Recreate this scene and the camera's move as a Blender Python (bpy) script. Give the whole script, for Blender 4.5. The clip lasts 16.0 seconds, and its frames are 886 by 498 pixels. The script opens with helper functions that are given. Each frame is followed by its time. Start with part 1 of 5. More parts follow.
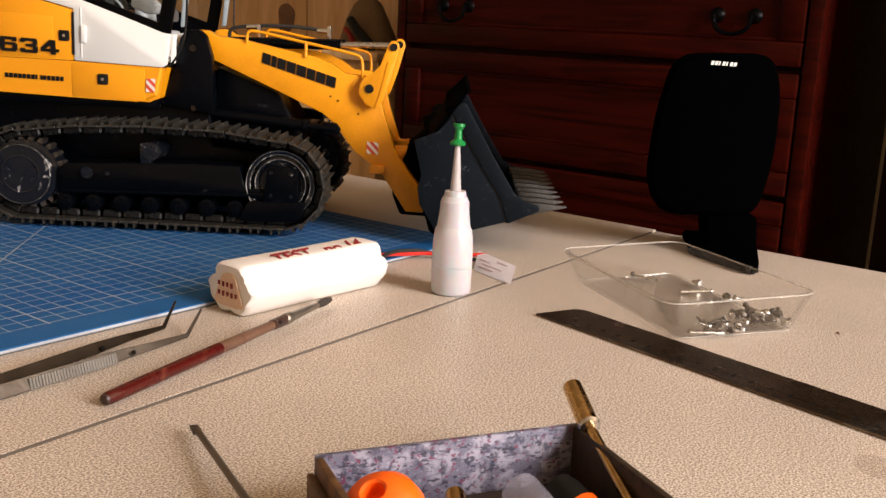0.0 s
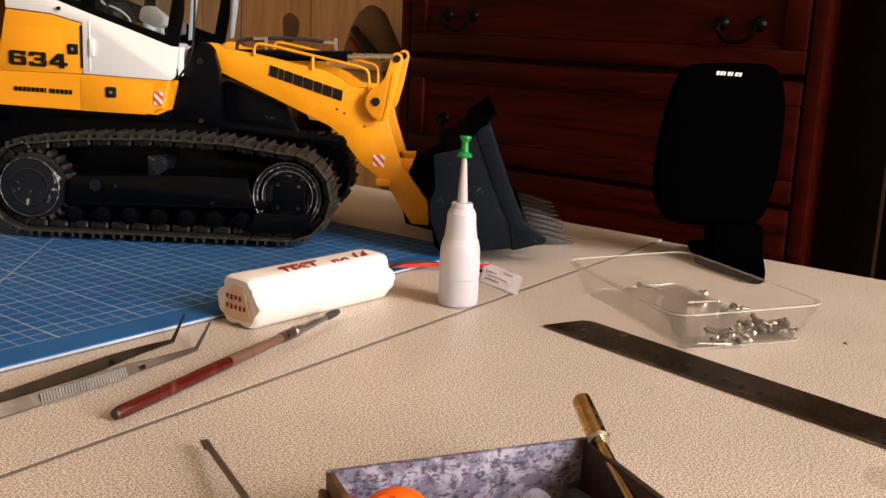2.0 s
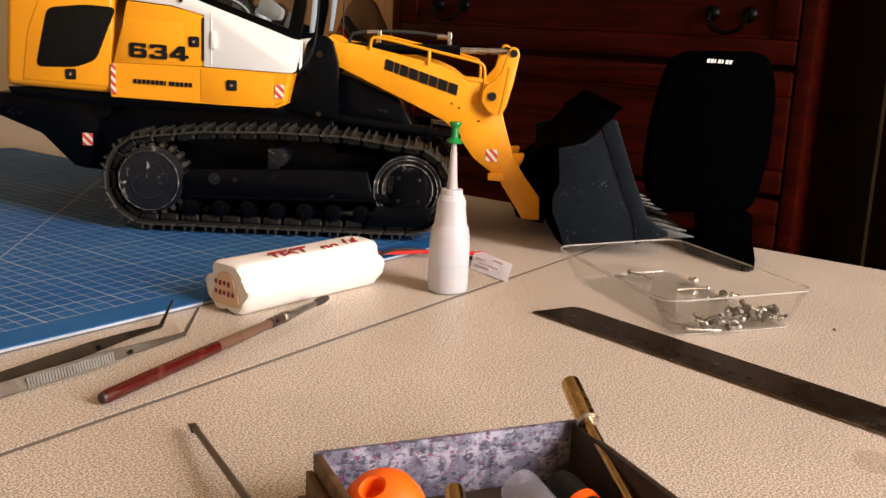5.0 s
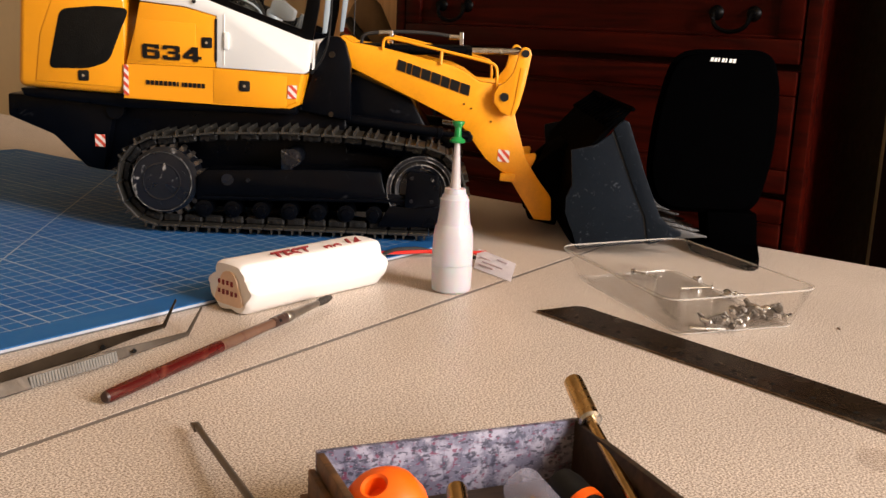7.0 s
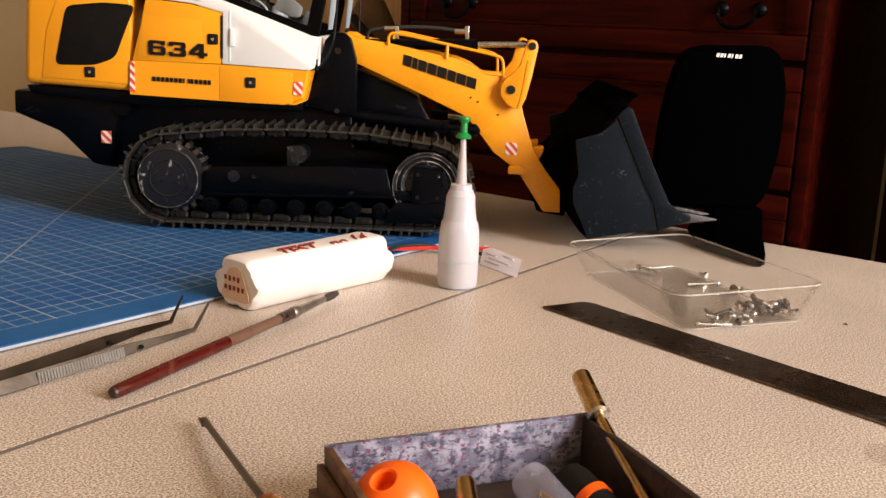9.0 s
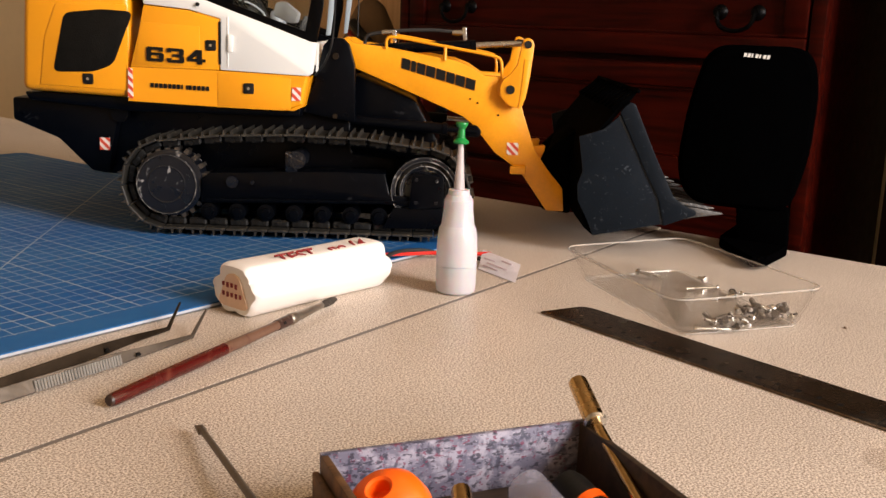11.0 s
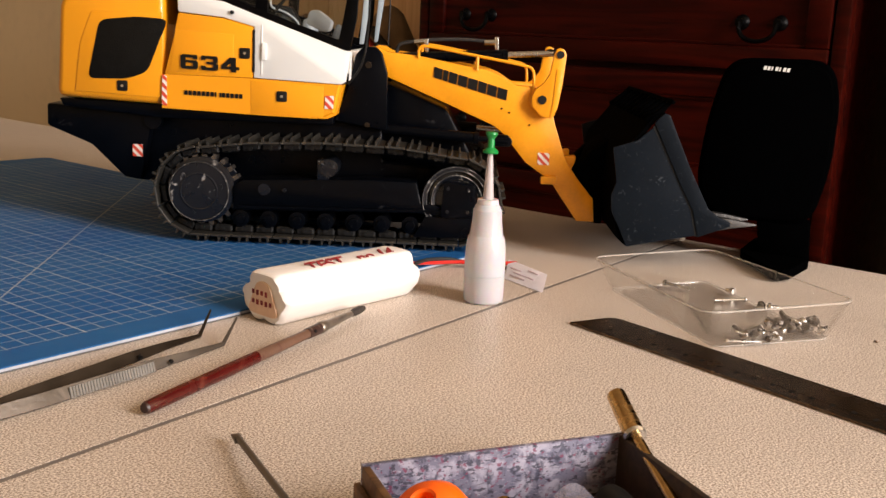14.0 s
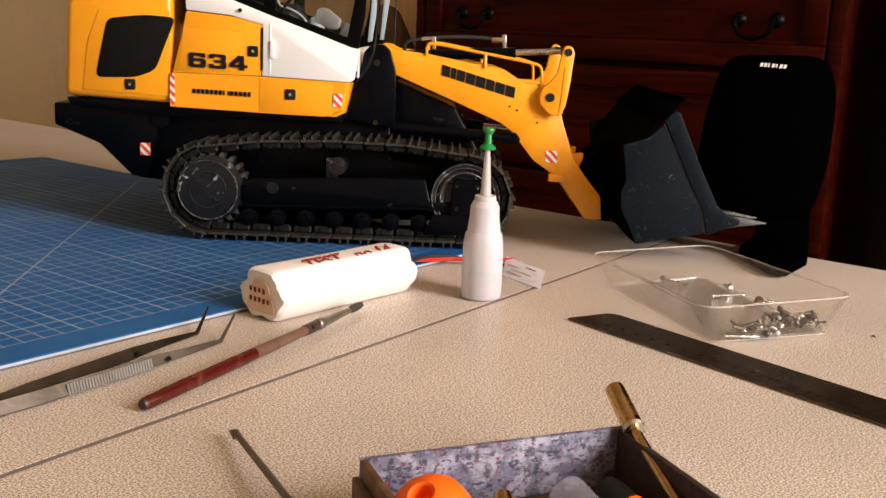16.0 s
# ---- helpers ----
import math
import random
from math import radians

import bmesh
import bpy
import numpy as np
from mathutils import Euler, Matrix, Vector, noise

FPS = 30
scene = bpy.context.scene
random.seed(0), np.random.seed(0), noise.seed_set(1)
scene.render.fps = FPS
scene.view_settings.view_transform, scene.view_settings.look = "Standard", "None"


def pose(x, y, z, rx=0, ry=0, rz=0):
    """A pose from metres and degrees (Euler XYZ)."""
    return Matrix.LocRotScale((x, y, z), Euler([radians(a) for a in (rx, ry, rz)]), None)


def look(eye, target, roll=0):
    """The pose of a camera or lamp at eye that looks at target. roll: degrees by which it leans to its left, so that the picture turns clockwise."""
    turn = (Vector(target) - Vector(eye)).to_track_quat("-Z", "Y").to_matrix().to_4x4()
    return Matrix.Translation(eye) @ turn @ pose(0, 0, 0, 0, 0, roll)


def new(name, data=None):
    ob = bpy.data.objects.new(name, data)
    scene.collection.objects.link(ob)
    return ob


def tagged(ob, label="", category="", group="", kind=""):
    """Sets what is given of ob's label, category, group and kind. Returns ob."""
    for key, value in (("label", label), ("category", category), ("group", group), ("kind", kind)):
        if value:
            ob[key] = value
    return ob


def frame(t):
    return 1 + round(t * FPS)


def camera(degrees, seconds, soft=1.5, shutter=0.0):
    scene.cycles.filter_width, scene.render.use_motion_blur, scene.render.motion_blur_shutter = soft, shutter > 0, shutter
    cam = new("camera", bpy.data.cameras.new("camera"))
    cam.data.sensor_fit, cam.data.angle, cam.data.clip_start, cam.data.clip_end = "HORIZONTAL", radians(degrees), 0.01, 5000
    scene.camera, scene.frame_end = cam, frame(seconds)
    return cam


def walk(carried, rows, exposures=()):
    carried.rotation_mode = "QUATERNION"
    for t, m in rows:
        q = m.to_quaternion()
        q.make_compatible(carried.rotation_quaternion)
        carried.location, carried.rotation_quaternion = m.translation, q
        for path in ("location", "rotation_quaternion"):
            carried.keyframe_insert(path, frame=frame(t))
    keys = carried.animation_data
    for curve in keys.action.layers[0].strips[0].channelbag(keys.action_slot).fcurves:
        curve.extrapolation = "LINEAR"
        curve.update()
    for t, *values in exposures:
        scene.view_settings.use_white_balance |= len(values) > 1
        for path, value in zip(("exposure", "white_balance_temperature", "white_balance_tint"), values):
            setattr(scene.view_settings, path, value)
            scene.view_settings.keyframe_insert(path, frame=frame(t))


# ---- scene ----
cam = camera(47.5, 16.0)
PATH = [
    (0, (-0.247, -0.461, 0.155), (1.278, 0.756, -0.286), 2.7),
    (0.5, (-0.247, -0.462, 0.153), (1.274, 0.759, -0.29), 2.5),
    (1, (-0.248, -0.461, 0.155), (1.274, 0.759, -0.286), 2.6),
    (1.5, (-0.248, -0.46, 0.158), (1.266, 0.771, -0.281), 2.5),
    (2, (-0.249, -0.46, 0.158), (1.273, 0.765, -0.27), 2.4),
    (2.5, (-0.249, -0.46, 0.156), (1.27, 0.766, -0.282), 2.5),
    (3, (-0.25, -0.46, 0.156), (1.273, 0.761, -0.281), 2.7),
    (3.5, (-0.25, -0.459, 0.154), (1.272, 0.763, -0.283), 2.6),
    (5.8, (-0.247, -0.461, 0.154), (1.287, 0.744, -0.288), 2.6),
    (6, (-0.249, -0.46, 0.154), (1.277, 0.758, -0.283), 2.7),
    (6.5, (-0.249, -0.461, 0.154), (1.278, 0.756, -0.28), 2.4),
    (7, (-0.247, -0.461, 0.153), (1.278, 0.756, -0.286), 2.4),
    (7.5, (-0.247, -0.461, 0.153), (1.279, 0.754, -0.286), 2.4),
    (8, (-0.248, -0.46, 0.153), (1.274, 0.762, -0.282), 2.4),
    (8.5, (-0.249, -0.459, 0.153), (1.272, 0.764, -0.284), 2.5),
    (9, (-0.248, -0.46, 0.152), (1.272, 0.762, -0.292), 2.3),
    (11.5, (-0.246, -0.461, 0.153), (1.273, 0.765, -0.283), 2.0),
    (12, (-0.249, -0.458, 0.151), (1.268, 0.771, -0.282), 2.4),
    (12.5, (-0.255, -0.453, 0.151), (1.249, 0.791, -0.288), 2.5),
    (13, (-0.254, -0.451, 0.155), (1.254, 0.793, -0.268), 2.7),
    (13.5, (-0.252, -0.452, 0.154), (1.256, 0.79, -0.27), 2.5),
    (14, (-0.252, -0.453, 0.154), (1.255, 0.792, -0.271), 2.4),
    (14.5, (-0.252, -0.453, 0.154), (1.257, 0.789, -0.272), 2.4),
    (15, (-0.252, -0.453, 0.153), (1.255, 0.792, -0.272), 2.4),
    (15.5, (-0.252, -0.452, 0.153), (1.256, 0.792, -0.269), 2.2),
    (16, (-0.252, -0.453, 0.152), (1.258, 0.788, -0.273), 2.2),
]
walk(cam, [(t, look(eye, target, roll)) for t, eye, target, roll in PATH])

# ---- light ----
world = bpy.data.worlds.new("world")
scene.world = world
world.use_nodes = True
wn = world.node_tree
sky = wn.nodes.new("ShaderNodeTexSky")
sky.sky_type, sky.sun_disc = "NISHITA", False
sky.sun_elevation, sky.sun_rotation = radians(35), radians(160)
wn.links.new(sky.outputs[0], wn.nodes["Background"].inputs[0])
wn.nodes["Background"].inputs[1].default_value = 0.06

# the daylight of the window beside the table
area = bpy.data.lights.new("window_light", "AREA")
area.shape, area.size, area.size_y, area.energy, area.color = "RECTANGLE", 0.68, 1.34, 102, (1.0, 0.91, 0.872)
new("window_light", area).matrix_world = pose(0.34, -2.17, 0.87, 90, 0, 0)


# ---- materials ----
def material(name, color, rough=0.5, metal=0.0, vary=0.12, scale=60.0, bump=0.0, bump_scale=400.0, fine=0.06, **more):
    """A principled material with stains at one scale, grain at another, uneven gloss and fine relief."""
    m = bpy.data.materials.new(name)
    m.use_nodes = True
    t = m.node_tree
    b = t.nodes["Principled BSDF"]
    co = t.nodes.new("ShaderNodeTexCoord")
    n1 = t.nodes.new("ShaderNodeTexNoise")
    n1.inputs["Scale"].default_value, n1.inputs["Detail"].default_value = scale, 5
    n2 = t.nodes.new("ShaderNodeTexNoise")
    n2.inputs["Scale"].default_value, n2.inputs["Detail"].default_value = scale * 9, 3
    t.links.new(co.outputs["Object"], n1.inputs["Vector"])
    t.links.new(co.outputs["Object"], n2.inputs["Vector"])
    add = t.nodes.new("ShaderNodeMath")
    add.operation = "MULTIPLY_ADD"
    add.inputs[1].default_value = fine / max(vary, 0.01)
    t.links.new(n2.outputs[0], add.inputs[0])
    t.links.new(n1.outputs[0], add.inputs[2])
    ramp = t.nodes.new("ShaderNodeValToRGB")
    ramp.color_ramp.elements[0].position, ramp.color_ramp.elements[1].position = 0.35, 0.95
    ramp.color_ramp.elements[0].color = (*[c * (1 - vary) for c in color], 1)
    ramp.color_ramp.elements[1].color = (*[min(c * (1 + vary), 1) for c in color], 1)
    t.links.new(add.outputs[0], ramp.inputs[0])
    t.links.new(ramp.outputs[0], b.inputs["Base Color"])
    rr = t.nodes.new("ShaderNodeMapRange")
    rr.inputs[3].default_value, rr.inputs[4].default_value = max(rough - 0.1, 0.02), min(rough + 0.12, 1)
    t.links.new(n1.outputs[0], rr.inputs[0])
    t.links.new(rr.outputs[0], b.inputs["Roughness"])
    b.inputs["Metallic"].default_value = metal
    if bump:
        n3 = t.nodes.new("ShaderNodeTexNoise")
        n3.inputs["Scale"].default_value, n3.inputs["Detail"].default_value = bump_scale, 4
        t.links.new(co.outputs["Object"], n3.inputs["Vector"])
        bp = t.nodes.new("ShaderNodeBump")
        bp.inputs["Strength"].default_value, bp.inputs["Distance"].default_value = bump, 0.002
        t.links.new(n3.outputs[0], bp.inputs["Height"])
        t.links.new(bp.outputs[0], b.inputs["Normal"])
    for key, value in more.items():
        b.inputs[key.replace("_", " ")].default_value = value
    return m


def nodes_of(m):
    t = m.node_tree
    return t, t.nodes["Principled BSDF"], t.links


def laminate():
    """Beige worktop laminate: a fine two-tone grain in relief."""
    m = material("laminate", (0.56, 0.47, 0.36), 0.42, bump=0.0)
    t, b, ln = nodes_of(m)
    co = t.nodes.new("ShaderNodeTexCoord")
    v = t.nodes.new("ShaderNodeTexNoise")
    v.inputs["Scale"].default_value, v.inputs["Detail"].default_value, v.inputs["Roughness"].default_value = 1150, 2, 0.6
    ln.new(co.outputs["Object"], v.inputs["Vector"])
    w = t.nodes.new("ShaderNodeTexNoise")
    w.inputs["Scale"].default_value, w.inputs["Detail"].default_value = 14, 4
    ln.new(co.outputs["Object"], w.inputs["Vector"])
    r = t.nodes.new("ShaderNodeValToRGB")
    r.color_ramp.elements[0].position, r.color_ramp.elements[1].position = 0.39, 0.60
    r.color_ramp.elements[0].color, r.color_ramp.elements[1].color = (0.27, 0.20, 0.145, 1), (0.88, 0.785, 0.69, 1)
    ln.new(v.outputs[0], r.inputs[0])
    mx = t.nodes.new("ShaderNodeMix")
    mx.data_type, mx.blend_type = "RGBA", "MULTIPLY"
    mx.inputs[0].default_value = 0.25
    ln.new(r.outputs[0], mx.inputs[6])
    ln.new(w.outputs[0], mx.inputs[7])
    ln.new(mx.outputs[2], b.inputs["Base Color"])
    bp = t.nodes.new("ShaderNodeBump")
    bp.inputs["Strength"].default_value, bp.inputs["Distance"].default_value = 0.025, 0.0004
    ln.new(v.outputs[0], bp.inputs["Height"])
    ln.new(bp.outputs[0], b.inputs["Normal"])
    return m


def mat_print():
    """Blue cutting mat: printed one-centimetre grid, bolder every five, two diagonals, worn and dusty."""
    m = material("cutting_mat", (0.035, 0.125, 0.31), 0.6, Specular_IOR_Level=0.12)
    t, b, ln = nodes_of(m)
    co = t.nodes.new("ShaderNodeTexCoord")
    sp = t.nodes.new("ShaderNodeSeparateXYZ")
    ln.new(co.outputs["Object"], sp.inputs[0])

    def math_node(op, a, c=None, d=None):
        n = t.nodes.new("ShaderNodeMath")
        n.operation = op
        for i, value in enumerate((a, c, d)):
            if value is None:
                continue
            if isinstance(value, (int, float)):
                n.inputs[i].default_value = value
            else:
                ln.new(value, n.inputs[i])
        return n.outputs[0]

    def lines(value, step, half):
        return math_node("LESS_THAN", math_node("PINGPONG", value, step / 2), half)

    x, y = sp.outputs[0], sp.outputs[1]
    inside = math_node("MULTIPLY", math_node("GREATER_THAN", y, -0.0215), math_node("LESS_THAN", y, 0.5385))
    minor = math_node("MAXIMUM", lines(x, 0.01, 0.0004), lines(y, 0.01, 0.0004))
    major = math_node("MAXIMUM", lines(x, 0.05, 0.00055), lines(y, 0.05, 0.00055))
    diag = math_node("LESS_THAN", math_node("ABSOLUTE", math_node("SUBTRACT", math_node("SUBTRACT", y, x), 0.062)), 0.0008)
    ink = math_node("MULTIPLY", inside, math_node("MAXIMUM", math_node("MULTIPLY", minor, 0.6), math_node("MAXIMUM", math_node("MULTIPLY", major, 0.8), math_node("MULTIPLY", diag, 0.7))))
    worn = t.nodes.new("ShaderNodeTexNoise")
    worn.inputs["Scale"].default_value, worn.inputs["Detail"].default_value = 9, 6
    ln.new(co.outputs["Object"], worn.inputs["Vector"])
    ink = math_node("MULTIPLY", ink, math_node("MULTIPLY_ADD", worn.outputs[0], 0.9, 0.35))
    base = t.nodes.new("ShaderNodeValToRGB")
    base.color_ramp.elements[0].position, base.color_ramp.elements[1].position = 0.3, 0.75
    base.color_ramp.elements[0].color, base.color_ramp.elements[1].color = (0.007, 0.076, 0.255, 1), (0.024, 0.116, 0.285, 1)
    ln.new(worn.outputs[0], base.inputs[0])
    mx = t.nodes.new("ShaderNodeMix")
    mx.data_type = "RGBA"
    mx.inputs[7].default_value = (0.38, 0.43, 0.45, 1)
    ln.new(ink, mx.inputs[0])
    ln.new(base.outputs[0], mx.inputs[6])
    ln.new(mx.outputs[2], b.inputs["Base Color"])
    return m


def wood(name, dark, light, rough=0.35, scale=4.0, along=(1, 14, 14), ring=2.5):
    """Wood with long grain along one axis and broad figure."""
    m = material(name, light, rough)
    t, b, ln = nodes_of(m)
    co = t.nodes.new("ShaderNodeTexCoord")
    mp = t.nodes.new("ShaderNodeMapping")
    mp.inputs["Scale"].default_value = along
    ln.new(co.outputs["Object"], mp.inputs["Vector"])
    n = t.nodes.new("ShaderNodeTexNoise")
    n.inputs["Scale"].default_value, n.inputs["Detail"].default_value, n.inputs["Distortion"].default_value = scale, 8, ring
    ln.new(mp.outputs[0], n.inputs["Vector"])
    r = t.nodes.new("ShaderNodeValToRGB")
    r.color_ramp.elements[0].position, r.color_ramp.elements[1].position = 0.3, 0.72
    r.color_ramp.elements[0].color, r.color_ramp.elements[1].color = (*dark, 1), (*light, 1)
    ln.new(n.outputs[0], r.inputs[0])
    ln.new(r.outputs[0], b.inputs["Base Color"])
    bp = t.nodes.new("ShaderNodeBump")
    bp.inputs["Strength"].default_value, bp.inputs["Distance"].default_value = 0.12, 0.001
    ln.new(n.outputs[0], bp.inputs["Height"])
    ln.new(bp.outputs[0], b.inputs["Normal"])
    return m


def splashed():
    """Pale lilac paint with smears and specks of dark blue and crimson."""
    m = material("splashed_paint", (0.42, 0.4, 0.5), 0.6, bump=0.08, bump_scale=300)
    t, b, ln = nodes_of(m)
    co = t.nodes.new("ShaderNodeTexCoord")
    last = None
    for k, (scale, lo, hi, colour, stretch) in enumerate(((150, 0.46, 0.6, (0.33, 0.32, 0.4), (1, 2.2, 1.3)), (360, 0.52, 0.66, (0.03, 0.032, 0.06), (1, 2.2, 0.6)), (400, 0.585, 0.65, (0.15, 0.02, 0.06), (1, 1, 1.6)), (900, 0.6, 0.68, (0.34, 0.33, 0.4), (0.5, 1, 1.4)), (650, 0.56, 0.63, (0.02, 0.02, 0.04), (0.6, 1, 1.2)))):
        mp = t.nodes.new("ShaderNodeMapping")
        mp.inputs["Scale"].default_value, mp.inputs["Location"].default_value = stretch, (k * 3.1, k, 0)
        ln.new(co.outputs["Object"], mp.inputs["Vector"])
        n = t.nodes.new("ShaderNodeTexNoise")
        n.inputs["Scale"].default_value, n.inputs["Detail"].default_value, n.inputs["Distortion"].default_value = scale, 9, 0.3
        ln.new(mp.outputs[0], n.inputs["Vector"])
        mr = t.nodes.new("ShaderNodeMapRange")
        mr.inputs[1].default_value, mr.inputs[2].default_value, mr.inputs[4].default_value = lo, hi, 0.85
        ln.new(n.outputs[0], mr.inputs[0])
        mx = t.nodes.new("ShaderNodeMix")
        mx.data_type = "RGBA"
        ln.new(mr.outputs[0], mx.inputs[0])
        mx.inputs[6].default_value = (0.135, 0.13, 0.19, 1)
        if last:
            ln.new(last, mx.inputs[6])
        mx.inputs[7].default_value = (*colour, 1)
        last = mx.outputs[2]
    ln.new(last, b.inputs["Base Color"])
    return m


def stripes():
    """Red and white warning tape in diagonal bands."""
    m = material("warning_tape", (0.8, 0.75, 0.7), 0.4)
    t, b, ln = nodes_of(m)
    co = t.nodes.new("ShaderNodeTexCoord")
    mp = t.nodes.new("ShaderNodeMapping")
    mp.inputs["Rotation"].default_value = (0, radians(45), 0)
    ln.new(co.outputs["Object"], mp.inputs["Vector"])
    w = t.nodes.new("ShaderNodeTexWave")
    w.inputs["Scale"].default_value, w.bands_direction = 75, "X"
    ln.new(mp.outputs[0], w.inputs["Vector"])
    r = t.nodes.new("ShaderNodeValToRGB")
    r.color_ramp.interpolation = "CONSTANT"
    r.color_ramp.elements[1].position = 0.5
    r.color_ramp.elements[0].color, r.color_ramp.elements[1].color = (0.75, 0.7, 0.66, 1), (0.62, 0.06, 0.03, 1)
    ln.new(w.outputs[1], r.inputs[0])
    ln.new(r.outputs[0], b.inputs["Base Color"])
    return m


def worn(name, color, bare, amount=0.62, rough=0.45, scale=70.0):
    """Painted metal, scuffed through to a paler tone in scratches."""
    m = material(name, color, rough, bump=0.08, bump_scale=250)
    t, b, ln = nodes_of(m)
    co = t.nodes.new("ShaderNodeTexCoord")
    n = t.nodes.new("ShaderNodeTexNoise")
    n.inputs["Scale"].default_value, n.inputs["Detail"].default_value, n.inputs["Distortion"].default_value = scale, 9, 1.5
    ln.new(co.outputs["Object"], n.inputs["Vector"])
    mr = t.nodes.new("ShaderNodeMapRange")
    mr.inputs[1].default_value, mr.inputs[2].default_value, mr.inputs[4].default_value = amount, amount + 0.1, 0.7
    ln.new(n.outputs[0], mr.inputs[0])
    mx = t.nodes.new("ShaderNodeMix")
    mx.data_type = "RGBA"
    ln.new(mr.outputs[0], mx.inputs[0])
    ln.new(b.inputs["Base Color"].links[0].from_socket, mx.inputs[6])
    mx.inputs[7].default_value = (*bare, 1)
    ln.new(mx.outputs[2], b.inputs["Base Color"])
    return m


LAMINATE, MAT_BLUE = laminate(), mat_print()
MAHOGANY = wood("mahogany", (0.009, 0.0005, 0.0002), (0.042, 0.0026, 0.0006), 0.42, 3.0, (14, 1, 14))
MAHOGANY.node_tree.nodes["Principled BSDF"].inputs["Specular IOR Level"].default_value = 0.08
PINE = wood("pine", (0.5, 0.3, 0.13), (0.68, 0.45, 0.24), 0.45, 3.0, (10, 10, 1))
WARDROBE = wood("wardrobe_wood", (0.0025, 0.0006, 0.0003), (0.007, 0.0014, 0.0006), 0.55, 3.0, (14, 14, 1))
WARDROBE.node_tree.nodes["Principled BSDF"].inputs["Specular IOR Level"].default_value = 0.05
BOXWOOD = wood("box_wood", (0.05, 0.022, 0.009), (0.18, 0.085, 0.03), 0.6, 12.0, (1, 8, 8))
# box wood darkened, with the shade inside the box put into the colour
SHADED_WOOD = wood("shaded_wood", (0.012, 0.007, 0.004), (0.05, 0.028, 0.014), 0.6, 14.0, (1, 8, 8))
BRUSHWOOD = worn("brush_paint", (0.055, 0.004, 0.003), (0.12, 0.03, 0.018), 0.6, 0.22, 45.0)
BAREWOOD = worn("bare_brush_wood", (0.115, 0.06, 0.038), (0.06, 0.006, 0.005), 0.52, 0.4, 60.0)
WALL = material("wall_paint", (0.60, 0.49, 0.325), 0.8, vary=0.08, scale=3.0, bump=0.1, bump_scale=120)
CEILING = material("ceiling_paint", (0.47, 0.38, 0.26), 0.9, vary=0.05, scale=2.0)
FLOOR = wood("floor_wood", (0.16, 0.08, 0.035), (0.3, 0.17, 0.08), 0.4, 3.0, (1, 9, 9))
YELLOW = material("machine_yellow", (0.76, 0.30, 0.004), 0.33, vary=0.04, scale=25.0, Coat_Weight=0.15)
YELLOW_ARM = worn("arm_yellow", (0.76, 0.30, 0.004), (0.3, 0.2, 0.1), 0.7, 0.36, 120.0)
WHITE = material("machine_white", (0.74, 0.75, 0.73), 0.35, vary=0.03, scale=20.0)
DARK = worn("dark_machine_paint", (0.0010, 0.0014, 0.0026), (0.05, 0.05, 0.055), 0.68, 0.3)
DARK.node_tree.nodes["Principled BSDF"].inputs["Specular IOR Level"].default_value = 0.09
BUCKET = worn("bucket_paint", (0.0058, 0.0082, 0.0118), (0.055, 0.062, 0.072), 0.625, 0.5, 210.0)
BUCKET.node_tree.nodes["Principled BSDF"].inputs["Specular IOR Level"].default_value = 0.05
HUB = worn("hub_paint", (0.0035, 0.0045, 0.0075), (0.5, 0.48, 0.46), 0.63, 0.28, 90.0)
TRACK = worn("track_steel", (0.020, 0.0185, 0.0155), (0.17, 0.145, 0.105), 0.6, 0.45, 140.0)
LINK = material("track_link", (0.01, 0.01, 0.01), 0.45, 0.3)
TOOTH = material("worn_steel", (0.07, 0.068, 0.066), 0.45, 0.8, bump=0.2)
BLACK = material("black_plastic", (0.006, 0.006, 0.006), 0.5, vary=0.2, Specular_IOR_Level=0.25)
SPEAKER = material("speaker_cloth", (0.0006, 0.0006, 0.0007), 0.95, vary=0.2, Specular_IOR_Level=0.0)
GLOSSBLACK = material("gloss_black", (0.0012, 0.0012, 0.0014), 0.35, vary=0.2, Specular_IOR_Level=0.06)
RUBBER = material("hose_rubber", (0.015, 0.015, 0.015), 0.55)
STEEL = material("bright_steel", (0.55, 0.54, 0.52), 0.25, 1.0, vary=0.15, scale=90.0)
BRASS = material("bronzed_steel", (0.62, 0.40, 0.17), 0.24, 1.0, vary=0.3, scale=150.0)
DULLSTEEL = material("dull_steel", (0.15, 0.13, 0.112), 0.42, 0.85, vary=0.3, scale=50.0, bump=0.1)
# paler patches stand for bare steel and for highlights put into the colour
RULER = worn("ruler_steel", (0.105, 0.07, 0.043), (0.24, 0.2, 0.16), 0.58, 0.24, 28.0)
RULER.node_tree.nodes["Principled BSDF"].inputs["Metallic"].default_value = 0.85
GRIP = material("grey_print", (0.09, 0.09, 0.09), 0.5)
SHRINK = material("white_shrink_wrap", (0.8, 0.765, 0.73), 0.38, vary=0.03, scale=40.0, bump=0.08, bump_scale=120)
PEACH = material("peach_shade", (0.68, 0.48, 0.34), 0.6)
RED_INK = material("red_ink", (0.20, 0.012, 0.014), 0.6)
BLACK_INK = material("black_print", (0.009, 0.008, 0.007), 0.6, Specular_IOR_Level=0.1)
BOTTLE = material("milky_plastic", (0.60, 0.595, 0.64), 0.35, vary=0.02, Subsurface_Weight=0.4, Subsurface_Scale=0.01, Transmission_Weight=0.22)
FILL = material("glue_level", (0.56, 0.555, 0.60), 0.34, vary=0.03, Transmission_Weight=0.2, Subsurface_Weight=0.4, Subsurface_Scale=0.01)
